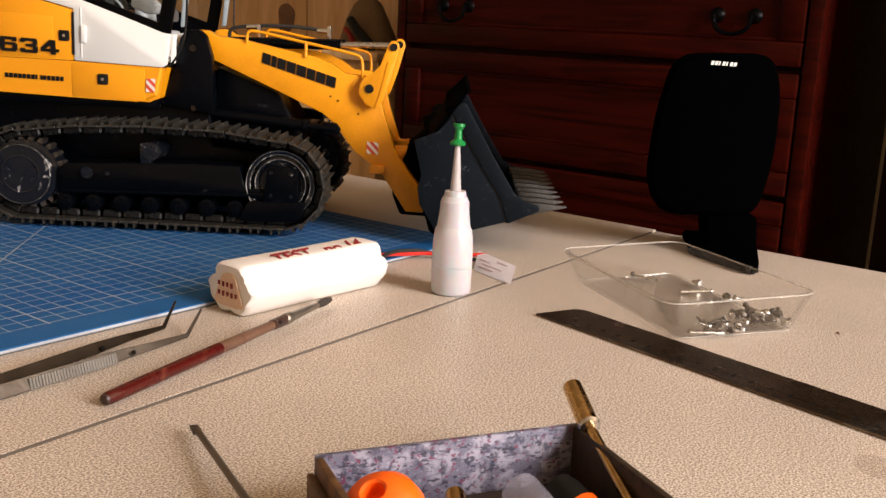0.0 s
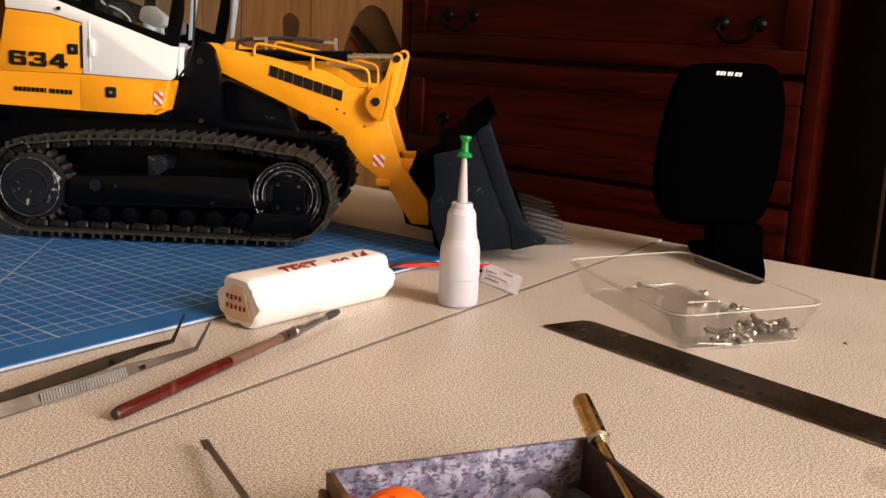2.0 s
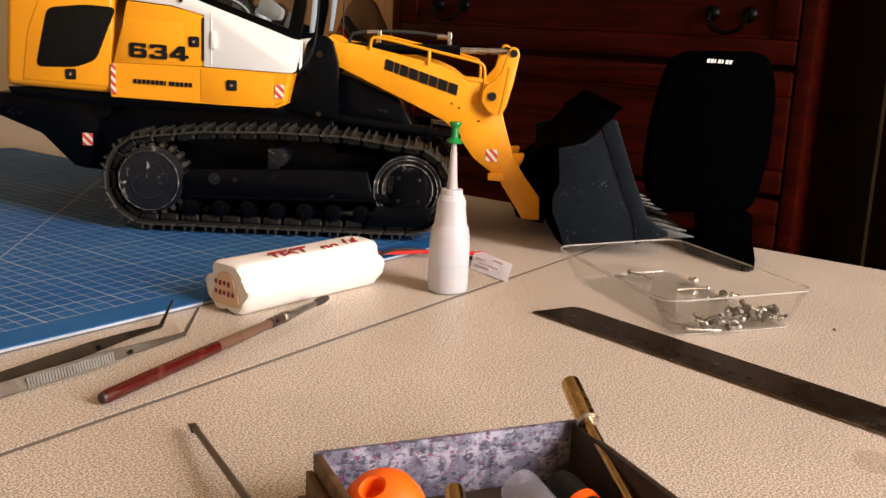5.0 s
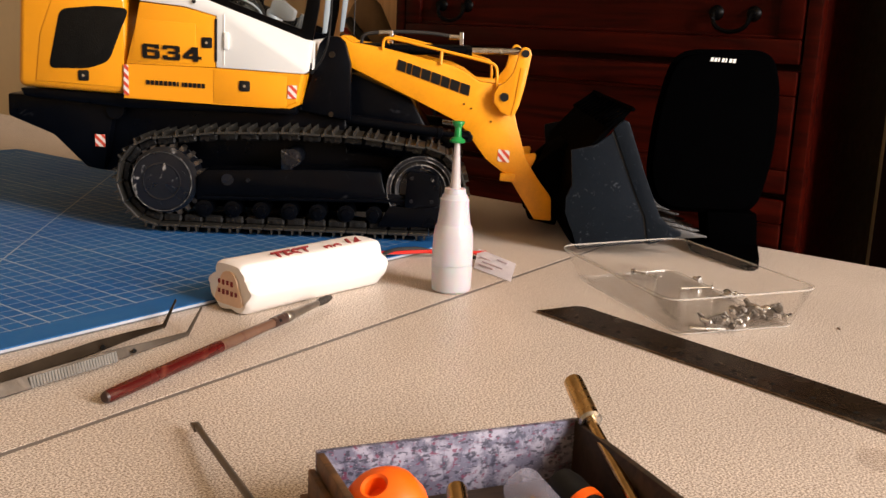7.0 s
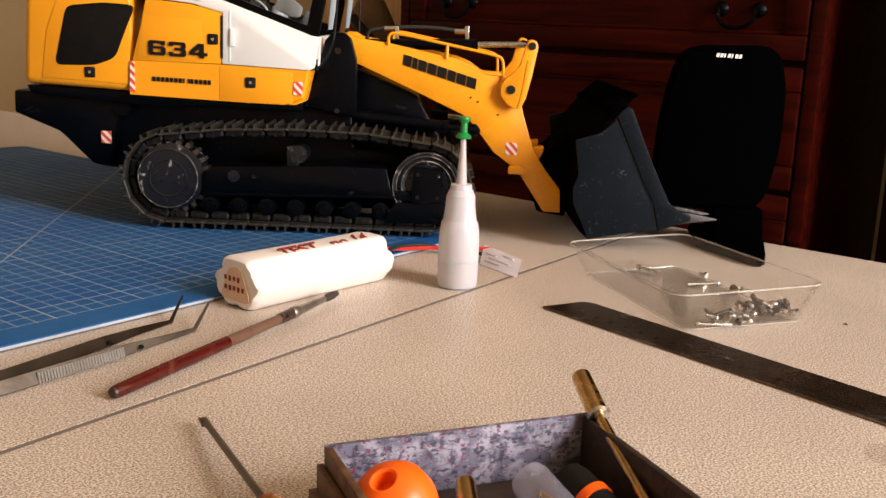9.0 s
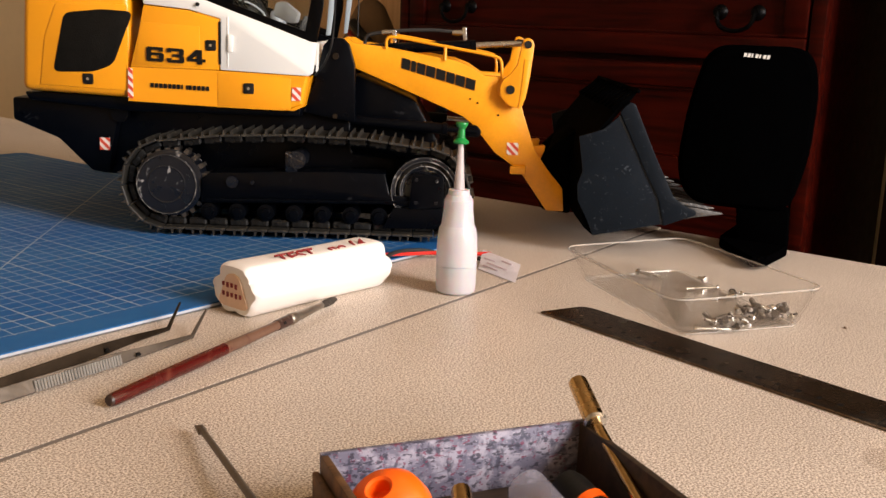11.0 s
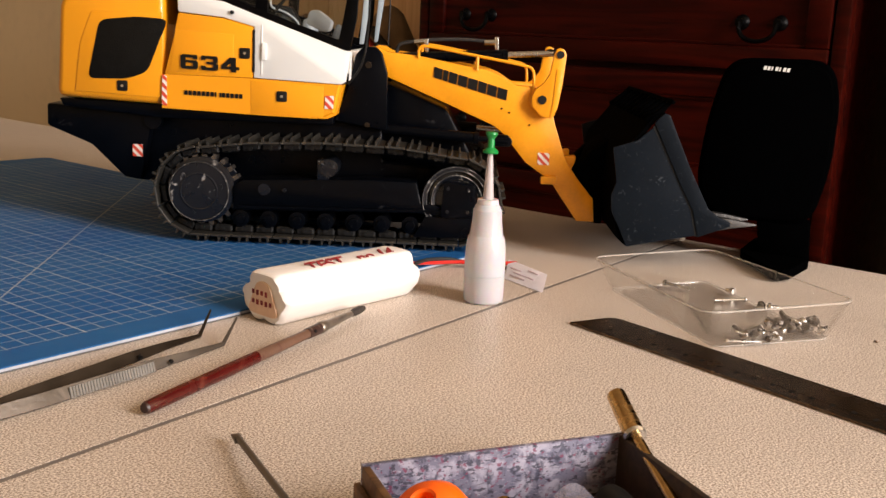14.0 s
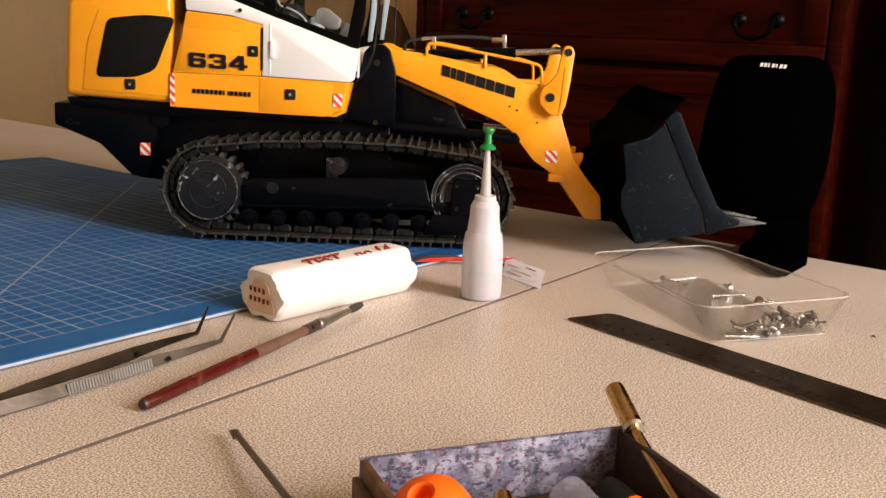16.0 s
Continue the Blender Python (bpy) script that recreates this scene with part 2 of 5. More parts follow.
NOZZLE = material("clear_nozzle", (0.60, 0.55, 0.56), 0.3, vary=0.02, Transmission_Weight=0.3)
GREEN = material("green_plastic", (0.005, 0.2, 0.04), 0.3, vary=0.08)
ORANGE = material("orange_plastic", (0.9, 0.12, 0.004), 0.38, vary=0.05)
TAG = material("paper_tag", (0.9, 0.87, 0.92), 0.6, vary=0.08, scale=200.0)
RED_WIRE = material("red_insulation", (0.55, 0.02, 0.015), 0.35)
WHITE_EDGE = material("white_core", (0.36, 0.39, 0.44), 0.5)
SEAM = material("grey_strip", (0.15, 0.13, 0.115), 0.5)
FAINT_BROWN = material("faint_brown", (0.34, 0.17, 0.06), 0.5, vary=0.4, scale=90.0, Alpha=0.06)
TAG_INK = material("pink_print", (0.74, 0.63, 0.71), 0.6)
RIB = material("bright_ribs", (0.3, 0.29, 0.27), 0.45, 0.8)
TAPE, SPLASH = stripes(), splashed()
KNOT = material("knot_wood", (0.16, 0.07, 0.025), 0.5, vary=0.4, scale=60.0)
FELT = material("brown_felt", (0.16, 0.1, 0.05), 0.9, vary=0.25, scale=30.0, bump=0.3)
BRISTLE = material("dark_bristle", (0.035, 0.026, 0.02), 0.8, vary=0.4, scale=400.0, bump=0.4, bump_scale=900)
RUSTY = worn("rusty_ferrule", (0.035, 0.016, 0.012), (0.16, 0.13, 0.1), 0.58, 0.4, 160.0)
BROWNSTEEL = material("dark_brown_steel", (0.045, 0.033, 0.023), 0.42, 0.85, vary=0.4, scale=60.0, bump=0.1)
FERRULE = material("dull_ferrule", (0.30, 0.27, 0.23), 0.35, 0.9, vary=0.3, scale=120.0, bump=0.15)
RED_CLOTH = material("red_cloth", (0.3, 0.02, 0.012), 0.8)
SEAT_GREY = material("seat_grey", (0.45, 0.47, 0.5), 0.6)


def clear(name, tint, gloss):
    """Thin clear plastic or glass: lets light straight through, with a gloss that rises at grazing angles."""
    m = bpy.data.materials.new(name)
    m.use_nodes = True
    t = m.node_tree
    t.nodes.remove(t.nodes["Principled BSDF"])
    tr, gl, mx, lw = (t.nodes.new(k) for k in ("ShaderNodeBsdfTransparent", "ShaderNodeBsdfGlossy", "ShaderNodeMixShader", "ShaderNodeLayerWeight"))
    tr.inputs[0].default_value = (*tint, 1)
    gl.inputs["Roughness"].default_value = 0.14
    lw.inputs[0].default_value = 0.5
    pw, ad = t.nodes.new("ShaderNodeMath"), t.nodes.new("ShaderNodeMath")
    pw.operation, ad.operation = "POWER", "MULTIPLY_ADD"
    pw.inputs[1].default_value, ad.inputs[1].default_value, ad.inputs[2].default_value = 4, 0.5, gloss
    t.links.new(lw.outputs["Facing"], pw.inputs[0])
    t.links.new(pw.outputs[0], ad.inputs[0])
    t.links.new(ad.outputs[0], mx.inputs[0])
    t.links.new(tr.outputs[0], mx.inputs[1])
    t.links.new(gl.outputs[0], mx.inputs[2])
    t.links.new(mx.outputs[0], t.nodes["Material Output"].inputs[0])
    return m


GLASS, TRAY = clear("cab_glass", (0.9, 0.93, 0.93), 0.02), clear("clear_tray", (0.992, 0.991, 0.988), 0.035)
SMOKE = material("clear_handle", (0.40, 0.39, 0.48), 0.1, vary=0.1, Alpha=0.3)
RIM = material("milky_rim", (0.7, 0.66, 0.6), 0.15, vary=0.05, Alpha=0.3)
PANE = material("window_glass", (0.95, 0.97, 0.97), 0.02, vary=0.01, Transmission_Weight=1.0)
FRAME_WHITE = material("frame_white", (0.75, 0.74, 0.71), 0.4, vary=0.04)


# ---- building blocks ----
def part(name, bm, mat, parent=None, label="", smooth=True):
    """Links a bmesh as one mesh object under a thing or a part."""
    bmesh.ops.recalc_face_normals(bm, faces=bm.faces)
    me = bpy.data.meshes.new(name)
    bm.to_mesh(me)
    bm.free()
    for m in mat if isinstance(mat, (list, tuple)) else [mat]:
        me.materials.append(m)
    if smooth:
        me.shade_smooth()
        me.set_sharp_from_angle(angle=radians(35))
    ob = new(name, me)
    if parent:
        ob.parent = parent
    if label:
        tagged(ob, label)
    return ob


def thing(name, label, category, m=None, group="", kind=""):
    ob = new(name)
    ob.empty_display_size = 0.02
    if m is not None:
        ob.matrix_world = m
    return tagged(ob, label, category, group, kind)


def block(x0, x1, y0, y1, z0, z1, bevel=0.0, seg=2, bm=None):
    bm = bm or bmesh.new()
    r = bmesh.ops.create_cube(bm, size=1, matrix=Matrix.Translation(((x0 + x1) / 2, (y0 + y1) / 2, (z0 + z1) / 2)) @ Matrix.Diagonal((x1 - x0, y1 - y0, z1 - z0, 1)))
    if bevel:
        edges = list({e for v in r["verts"] for e in v.link_edges})
        bmesh.ops.bevel(bm, geom=edges, offset=bevel, segments=seg, affect="EDGES", profile=0.5)
    return bm


def prism(profile, y0, y1, bevel=0.0, seg=2, bm=None):
    """A side outline in (x, z), carried across from y0 to y1."""
    bm = bm or bmesh.new()
    a = [bm.verts.new((x, y0, z)) for x, z in profile]
    b = [bm.verts.new((x, y1, z)) for x, z in profile]
    n = len(profile)
    fs = [bm.faces.new(a), bm.faces.new(b[::-1])]
    fs += [bm.faces.new((a[i], b[i], b[(i + 1) % n], a[(i + 1) % n])) for i in range(n)]
    bmesh.ops.recalc_face_normals(bm, faces=fs)
    if bevel:
        edges = list({e for f in fs for e in f.edges})
        bmesh.ops.bevel(bm, geom=edges, offset=bevel, segments=seg, affect="EDGES", profile=0.5)
    return bm


def slab(outline, z0, z1, bevel=0.0, bm=None):
    """An outline in (x, y), raised from z0 to z1."""
    bm = bm or bmesh.new()
    a = [bm.verts.new((x, y, z0)) for x, y in outline]
    b = [bm.verts.new((x, y, z1)) for x, y in outline]
    n = len(outline)
    fs = [bm.faces.new(a[::-1]), bm.faces.new(b)]
    fs += [bm.faces.new((a[i], a[(i + 1) % n], b[(i + 1) % n], b[i])) for i in range(n)]
    if bevel:
        bmesh.ops.bevel(bm, geom=list({e for f in fs for e in f.edges}), offset=bevel, segments=2, affect="EDGES")
    return bm


def rod(p, q, r, r2=None, seg=16, bm=None):
    """A round bar from p to q."""
    bm = bm or bmesh.new()
    p, q = Vector(p), Vector(q)
    m = Matrix.Translation((p + q) / 2) @ (q - p).to_track_quat("Z", "Y").to_matrix().to_4x4()
    bmesh.ops.create_cone(bm, cap_ends=True, segments=seg, radius1=r, radius2=r if r2 is None else r2, depth=(q - p).length, matrix=m)
    return bm


def lathe(profile, seg=32, bm=None, m=None, hoop=False):
    """(radius, height) pairs turned round the z axis."""
    bm = bm or bmesh.new()
    rings = []
    for r, z in profile:
        if r < 1e-6:
            rings.append([bm.verts.new((0, 0, z))])
        else:
            rings.append([bm.verts.new((r * math.cos(a), r * math.sin(a), z)) for a in (2 * math.pi * i / seg for i in range(seg))])
    for a, b in zip(rings, rings[1:] + rings[:1] if hoop else rings[1:]):
        for i in range(seg):
            j = (i + 1) % seg
            if len(a) == 1 and len(b) > 1:
                bm.faces.new((a[0], b[i], b[j]))
            elif len(b) == 1 and len(a) > 1:
                bm.faces.new((a[i], a[j], b[0]))
            elif len(a) > 1:
                bm.faces.new((a[i], a[j], b[j], b[i]))
    for ring in (rings[0], rings[-1]):
        if len(ring) > 1 and not hoop:
            bm.faces.new(ring)
    if m is not None:
        bmesh.ops.transform(bm, matrix=m, verts=[v for ring in rings for v in ring])
    return bm


def tube(points, r, seg=10, bm=None, flat=1.0):
    """A bent bar along points, its corners rounded by subdividing."""
    bm = bm or bmesh.new()
    pts = [Vector(p) for p in points]
    for _ in range(2):
        fresh = [pts[0]]
        for a, b in zip(pts, pts[1:]):
            fresh += [a.lerp(b, 0.25), a.lerp(b, 0.75)]
        pts = fresh + [pts[-1]]
    up, rings = Vector((0.13, 0.21, 1)).normalized(), []
    for i, p in enumerate(pts):
        d = (pts[min(i + 1, len(pts) - 1)] - pts[max(i - 1, 0)]).normalized()
        s = d.cross(up).normalized()
        u = s.cross(d)
        rings.append([bm.verts.new(p + r * (math.cos(a) * s + math.sin(a) * u * flat)) for a in (2 * math.pi * k / seg for k in range(seg))])
    for a, b in zip(rings, rings[1:]):
        for k in range(seg):
            bm.faces.new((a[k], a[(k + 1) % seg], b[(k + 1) % seg], b[k]))
    bm.faces.new(rings[0])
    bm.faces.new(rings[-1][::-1])
    return bm


def rounded(outline, r, n=3):
    """An outline with each corner cut into n short steps."""
    out = []
    k = len(outline)
    for i in range(k):
        p, c, q = (Vector(outline[j % k]) for j in (i - 1, i, i + 1))
        a = c + (p - c).normalized() * min(r, (p - c).length * 0.45)
        b = c + (q - c).normalized() * min(r, (q - c).length * 0.45)
        for s in range(n + 1):
            f = s / n
            out.append(tuple(a.lerp(c, f).lerp(c.lerp(b, f), f)))
    return out


def words(name, text, size, mat, m, parent, depth=0.0002, wide=1.0, bold=0.026):
    """Raised lettering in the built-in font, as a mesh."""
    cu = bpy.data.curves.new(name, "FONT")
    cu.body, cu.size, cu.extrude, cu.offset = text, size, depth, size * bold
    tmp = new(name, cu)
    me = bpy.data.meshes.new_from_object(tmp.evaluated_get(bpy.context.evaluated_depsgraph_get()))
    bpy.data.objects.remove(tmp)
    me.name = name
    me.transform(m @ Matrix.Diagonal((wide, 1, 1, 1)))
    me.materials.clear()
    me.materials.append(mat)
    ob = new(name, me)
    ob.parent = parent
    return ob


# ---- the room ----
def structure(name, bm, mat, label, category):
    return tagged(part(name, bm, mat, smooth=False), label, category, kind="structure")


structure("floor", block(-1.9, 1.36, -2.3, 2.7, -0.80, -0.75), FLOOR, "brown wooden floor of the room", "floor")
structure("ceiling", block(-1.9, 1.36, -2.3, 2.7, 1.75, 1.80), CEILING, "pale painted ceiling", "ceiling")
structure("wall_east", block(1.26, 1.36, -2.3, 2.7, -0.75, 1.75), WALL, "warm beige painted wall behind the dresser", "wall")
structure("wall_north", block(-1.9, 1.26, 2.6, 2.7, -0.75, 1.75), WALL, "warm beige painted wall", "wall")
structure("wall_west", block(-1.9, -1.8, -2.2, 2.6, -0.75, 1.75), WALL, "warm beige painted wall", "wall")
wall_s = bmesh.new()
for x0, x1, z0, z1 in ((-1.9, -0.04, -0.75, 1.75), (0.72, 1.26, -0.75, 1.75), (-0.04, 0.72, -0.75, 0.16), (-0.04, 0.72, 1.58, 1.75)):
    block(x0, x1, -2.3, -2.2, z0, z1, bm=wall_s)
structure("wall_south", wall_s, WALL, "warm beige painted wall with a window", "wall")
window = thing("window_1", "white framed window beside the table", "window", kind="structure")
fr = bmesh.new()
for x0, x1, z0, z1 in ((-0.04, 0.0, 0.16, 1.58), (0.68, 0.72, 0.16, 1.58), (0.0, 0.68, 0.16, 0.20), (0.0, 0.68, 1.54, 1.58)):
    block(x0, x1, -2.28, -2.23, z0, z1, bm=fr)
part("window_frame", fr, FRAME_WHITE, window, smooth=False)
pane = part("pane", block(0.0, 0.68, -2.257, -2.253, 0.20, 1.54), PANE, window, smooth=False)
pane.visible_shadow = False

# ---- the worktable: two laminate boards that meet in a filled joint ----
SEAM_A, SEAM_B = (-0.9, -0.1975), (0.473, -0.1015)


def seam_y(x):
    f = (x - SEAM_A[0]) / (SEAM_B[0] - SEAM_A[0])
    return SEAM_A[1] + f * (SEAM_B[1] - SEAM_A[1])


table = thing("table", "beige speckled laminate worktable of two boards", "table")
board = slab([(-0.9, seam_y(-0.9) + 0.0016), (0.478, seam_y(0.478) + 0.0016), (0.478, 1.25), (-0.9, 1.25)], -0.028, 0.0)
part("board", board, LAMINATE, table)
board = slab([(-0.9, -1.1), (0.472, -1.1), (0.472, seam_y(0.472) - 0.0016), (-0.9, seam_y(-0.9) - 0.0016)], -0.028, 0.0)
part("board", board, LAMINATE, table)
part("joint_strip", slab([(-0.9, seam_y(-0.9) - 0.0015), (0.466, seam_y(0.466) - 0.0015), (0.466, seam_y(0.466) + 0.0015), (-0.9, seam_y(-0.9) + 0.0015)], -0.02, -0.00015), SEAM, table, "grey filled joint")
for x, y in ((-0.8, -1.0), (0.4, -1.0), (-0.8, 1.15), (0.4, 1.15)):
    part("leg", block(x - 0.025, x + 0.025, y - 0.025, y + 0.025, -0.75, -0.028, 0.002), DARK, table)


# ---- cutting mat ----
def cutting_mat():
    mat = thing("cutting_mat", "blue cutting mat with a worn centimetre grid, lying on the table", "mat", pose(0, 0, 0, 0, 0, 1.2))
    c = rounded([(-0.585, -0.042), (0.315, -0.042), (0.315, 0.556), (-0.585, 0.556)], 0.008)
    part("backing", slab(c, 0.0002, 0.001), GRIP, mat)
    part("core", slab([(x * 0.9995, y) for x, y in c], 0.001, 0.0023), WHITE_EDGE, mat, "white core layer")
    part("printed_sheet", slab(c, 0.0023, 0.003), MAT_BLUE, mat)


cutting_mat()


# ---- dresser ----
def dresser():
    d = thing("dresser", "dark reddish mahogany chest of drawers with bail handles", "dresser")
    x0, x1, y0, y1, top = 0.955, 1.255, -0.05, 0.606, 0.62
    part("body", block(x0 + 0.012, x1, y0, y1, -0.72, top, 0.003), MAHOGANY, d)
    part("top", block(x0 - 0.02, x1, y0 - 0.02, y1 + 0.02, top, top + 0.025, 0.006), MAHOGANY, d)
    for a, b in ((y0, y0 + 0.018), (y1 - 0.018, y1)):
        part("stile", block(x0 - 0.006, x0 + 0.012, a, b, -0.72, top, 0.002), MAHOGANY, d)
    for x, y in ((x0 + 0.03, y0 + 0.03), (x0 + 0.03, y1 - 0.03), (x1 - 0.03, y0 + 0.03), (x1 - 0.03, y1 - 0.03)):
        part("foot", block(x - 0.02, x + 0.02, y - 0.02, y + 0.02, -0.75, -0.72), MAHOGANY, d)
    for k in range(-4, 4):
        lo, hi = 0.117 + k * 0.1545 + 0.004, 0.117 + (k + 1) * 0.1545 - 0.004
        if hi > top:
            break
        a, b = y0 + 0.021, y1 - 0.021
        bm = bmesh.new()
        w = 0.029
        for q in ((a, b, lo, lo + w), (a, b, hi - w, hi), (a, a + w, lo + w, hi - w), (b - w, b, lo + w, hi - w)):
            block(x0 - 0.008, x0 + 0.012, q[0], q[1], q[2], q[3], 0.0025, bm=bm)
        drawer = part("drawer", bm, MAHOGANY, d)
        part("panel", block(x0 - 0.002, x0 + 0.012, a + w, b - w, lo + w, hi - w), MAHOGANY, drawer)
        mould = bmesh.new()
        for q in ((a + w, b - w, lo + w, lo + w + 0.004), (a + w, b - w, hi - w - 0.004, hi - w)):
            block(x0 - 0.005, x0 + 0.004, q[0], q[1], q[2], q[3], 0.001, bm=mould)
        part("moulding", mould, MAHOGANY, drawer)
        for yc in (0.492, 0.057):
            zc = (lo + hi) / 2 - 0.016
            h = bmesh.new()
            for s in (-1, 1):
                lathe([(0.0, 0.0), (0.0095, 0.001), (0.0075, 0.004), (0.0045, 0.006), (0.005, 0.012), (0.0, 0.013)], 16, h, Matrix.Translation((x0 - 0.002, yc + s * 0.024, zc)) @ pose(0, 0, 0, 0, -90, 0))
            tube([(x0 - 0.013, yc - 0.024, zc), (x0 - 0.016, yc - 0.021, zc - 0.017), (x0 - 0.016, yc, zc - 0.024), (x0 - 0.016, yc + 0.021, zc - 0.017), (x0 - 0.013, yc + 0.024, zc)], 0.0028, 8, h)
            part("handle", h, GLOSSBLACK, drawer, "dark iron bail handle")


dresser()


def wardrobe():
    w = thing("wardrobe", "dark brown wooden wardrobe standing beside the dresser", "wardrobe")
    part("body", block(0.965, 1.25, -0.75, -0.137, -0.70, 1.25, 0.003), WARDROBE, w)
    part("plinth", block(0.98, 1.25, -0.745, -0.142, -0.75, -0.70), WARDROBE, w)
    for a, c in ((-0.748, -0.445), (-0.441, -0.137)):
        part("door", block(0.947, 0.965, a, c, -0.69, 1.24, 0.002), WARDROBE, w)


wardrobe()


# ---- pine cupboard and the soft bag on it ----
def cupboard():
    c = thing("cupboard", "pale pine cupboard with a knotty upright panel", "cupboard")
    part("body", block(0.99, 1.17, 0.68, 1.48, -0.75, 0.085, 0.003), PINE, c)
    part("top", block(0.975, 1.18, 0.67, 1.49, 0.085, 0.1, 0.003), PINE, c)
    part("back_panel", block(1.18, 1.245, 1.055, 1.40, -0.75, 0.62, 0.002), PINE, c)
    part("back_panel", block(1.18, 1.243, 0.68, 1.052, -0.75, 0.62, 0.002), PINE, c)
    part("back_panel", block(1.18, 1.243, 1.403, 1.49, -0.75, 0.62, 0.002), PINE, c)
    knot = slab(rounded([(-0.028, -0.02), (0.012, -0.03), (0.03, -0.004), (0.018, 0.022), (-0.012, 0.018), (-0.034, 0.016)], 0.014), 0, 0.0015)
    bmesh.ops.transform(knot, matrix=Matrix.Translation((1.1795, 1.115, 0.149)) @ pose(0, 0, 0, 0, -90, 0), verts=knot.verts)
    part("knot", knot, KNOT, c, "dark brown knot")


cupboard()


def soft_bag():
    b = thing("felt_bag", "brown felt bag with a rounded peak, on the cupboard", "bag", pose(1.09, 0.80, 0.1))
    bm = bmesh.new()
    lathe([(0.062, 0.0), (0.06, 0.02), (0.045, 0.05), (0.028, 0.078), (0.016, 0.09), (0.0, 0.094)], 24, bm)
    for v in bm.verts:
        v.co.x *= 0.6
        v.co += 0.006 * noise.noise_vector(v.co * 40)
    part("bag_body", bm, FELT, b)
    part("strap", tube([(-0.045, 0.0, 0.05), (-0.05, -0.02, 0.035), (-0.045, -0.045, 0.012), (-0.045, -0.055, 0.002)], 0.008, 8), BLACK, b, "black strap")
    part("band", tube([(-0.042, 0.014, 0.034), (-0.046, -0.004, 0.022), (-0.05, -0.014, 0.008)], 0.006, 8, flat=0.6), RED_CLOTH, b, "red cloth band")


soft_bag()


# ---- loudspeaker (its origin stands on the table under the body) ----
SPK = Matrix.Translation((0.425, -0.175, 0)) @ pose(0, 0, 0, 0, 0, -51.5)  # x: across, y: away


def loudspeaker():
    s = thing("loudspeaker", "matt black loudspeaker with a rounded front on a low stand", "loudspeaker", SPK)
    outline = rounded([(-0.043, 0.142), (0.026, 0.1445), (0.0345, 0.118), (0.0345, 0.07), (0.026, 0.028), (-0.044, 0.028), (-0.056, 0.052), (-0.0525, 0.1)], 0.016, 4)
    shell = prism(outline, 0.002, 0.075, 0.004, 3)
    for v in shell.verts:
        f = 1 - 0.45 * max(v.co.y - 0.004, 0) / 0.07
        v.co.x, v.co.z = -0.002 + (v.co.x + 0.002) * f, 0.075 + (v.co.z - 0.075) * f
    part("cabinet", shell, SPEAKER, s)
    inner = [(x * 0.93 - 0.0007, 0.086 + (z - 0.086) * 0.94) for x, z in outline]
    part("grille", prism(inner, -0.002, 0.004, 0.002), SPEAKER, s, "black cloth grille")
    part("stand_post", prism([(-0.010, 0.03), (0.026, 0.03), (0.0285, 0.006), (-0.006, 0.006)], 0.0, 0.03, 0.002), SPEAKER, s)
    part("stand_foot", slab(rounded([(-0.0187, 0.001), (0.007, -0.055), (0.0155, -0.049), (0.0285, 0.0), (0.0285, 0.05), (-0.012, 0.06)], 0.004), 0.0002, 0.007, 0.0015), SPEAKER, s)
    # maker's mark as plain pale bars
    for k in range(7):
        w = 0.0019 if k not in (2, 4) else 0.001
        x = -0.0185 + k * 0.00255
        z = 0.1358 - 0.00008 * k
        part("mark_bar", prism([(x, z - 0.0013), (x + w, z - 0.0013), (x + w + 0.0006, z + 0.0013), (x + 0.0006, z + 0.0013)], -0.0027, -0.0018), WHITE, s)
    return s


SPEAKER_THING = loudspeaker()


# ---- battery pack ----
BATTERY = pose(0.0806, -0.0580, 0, 0, 0, -1.5) @ Matrix.Diagonal((1.04, 1.34, 1.03, 1))


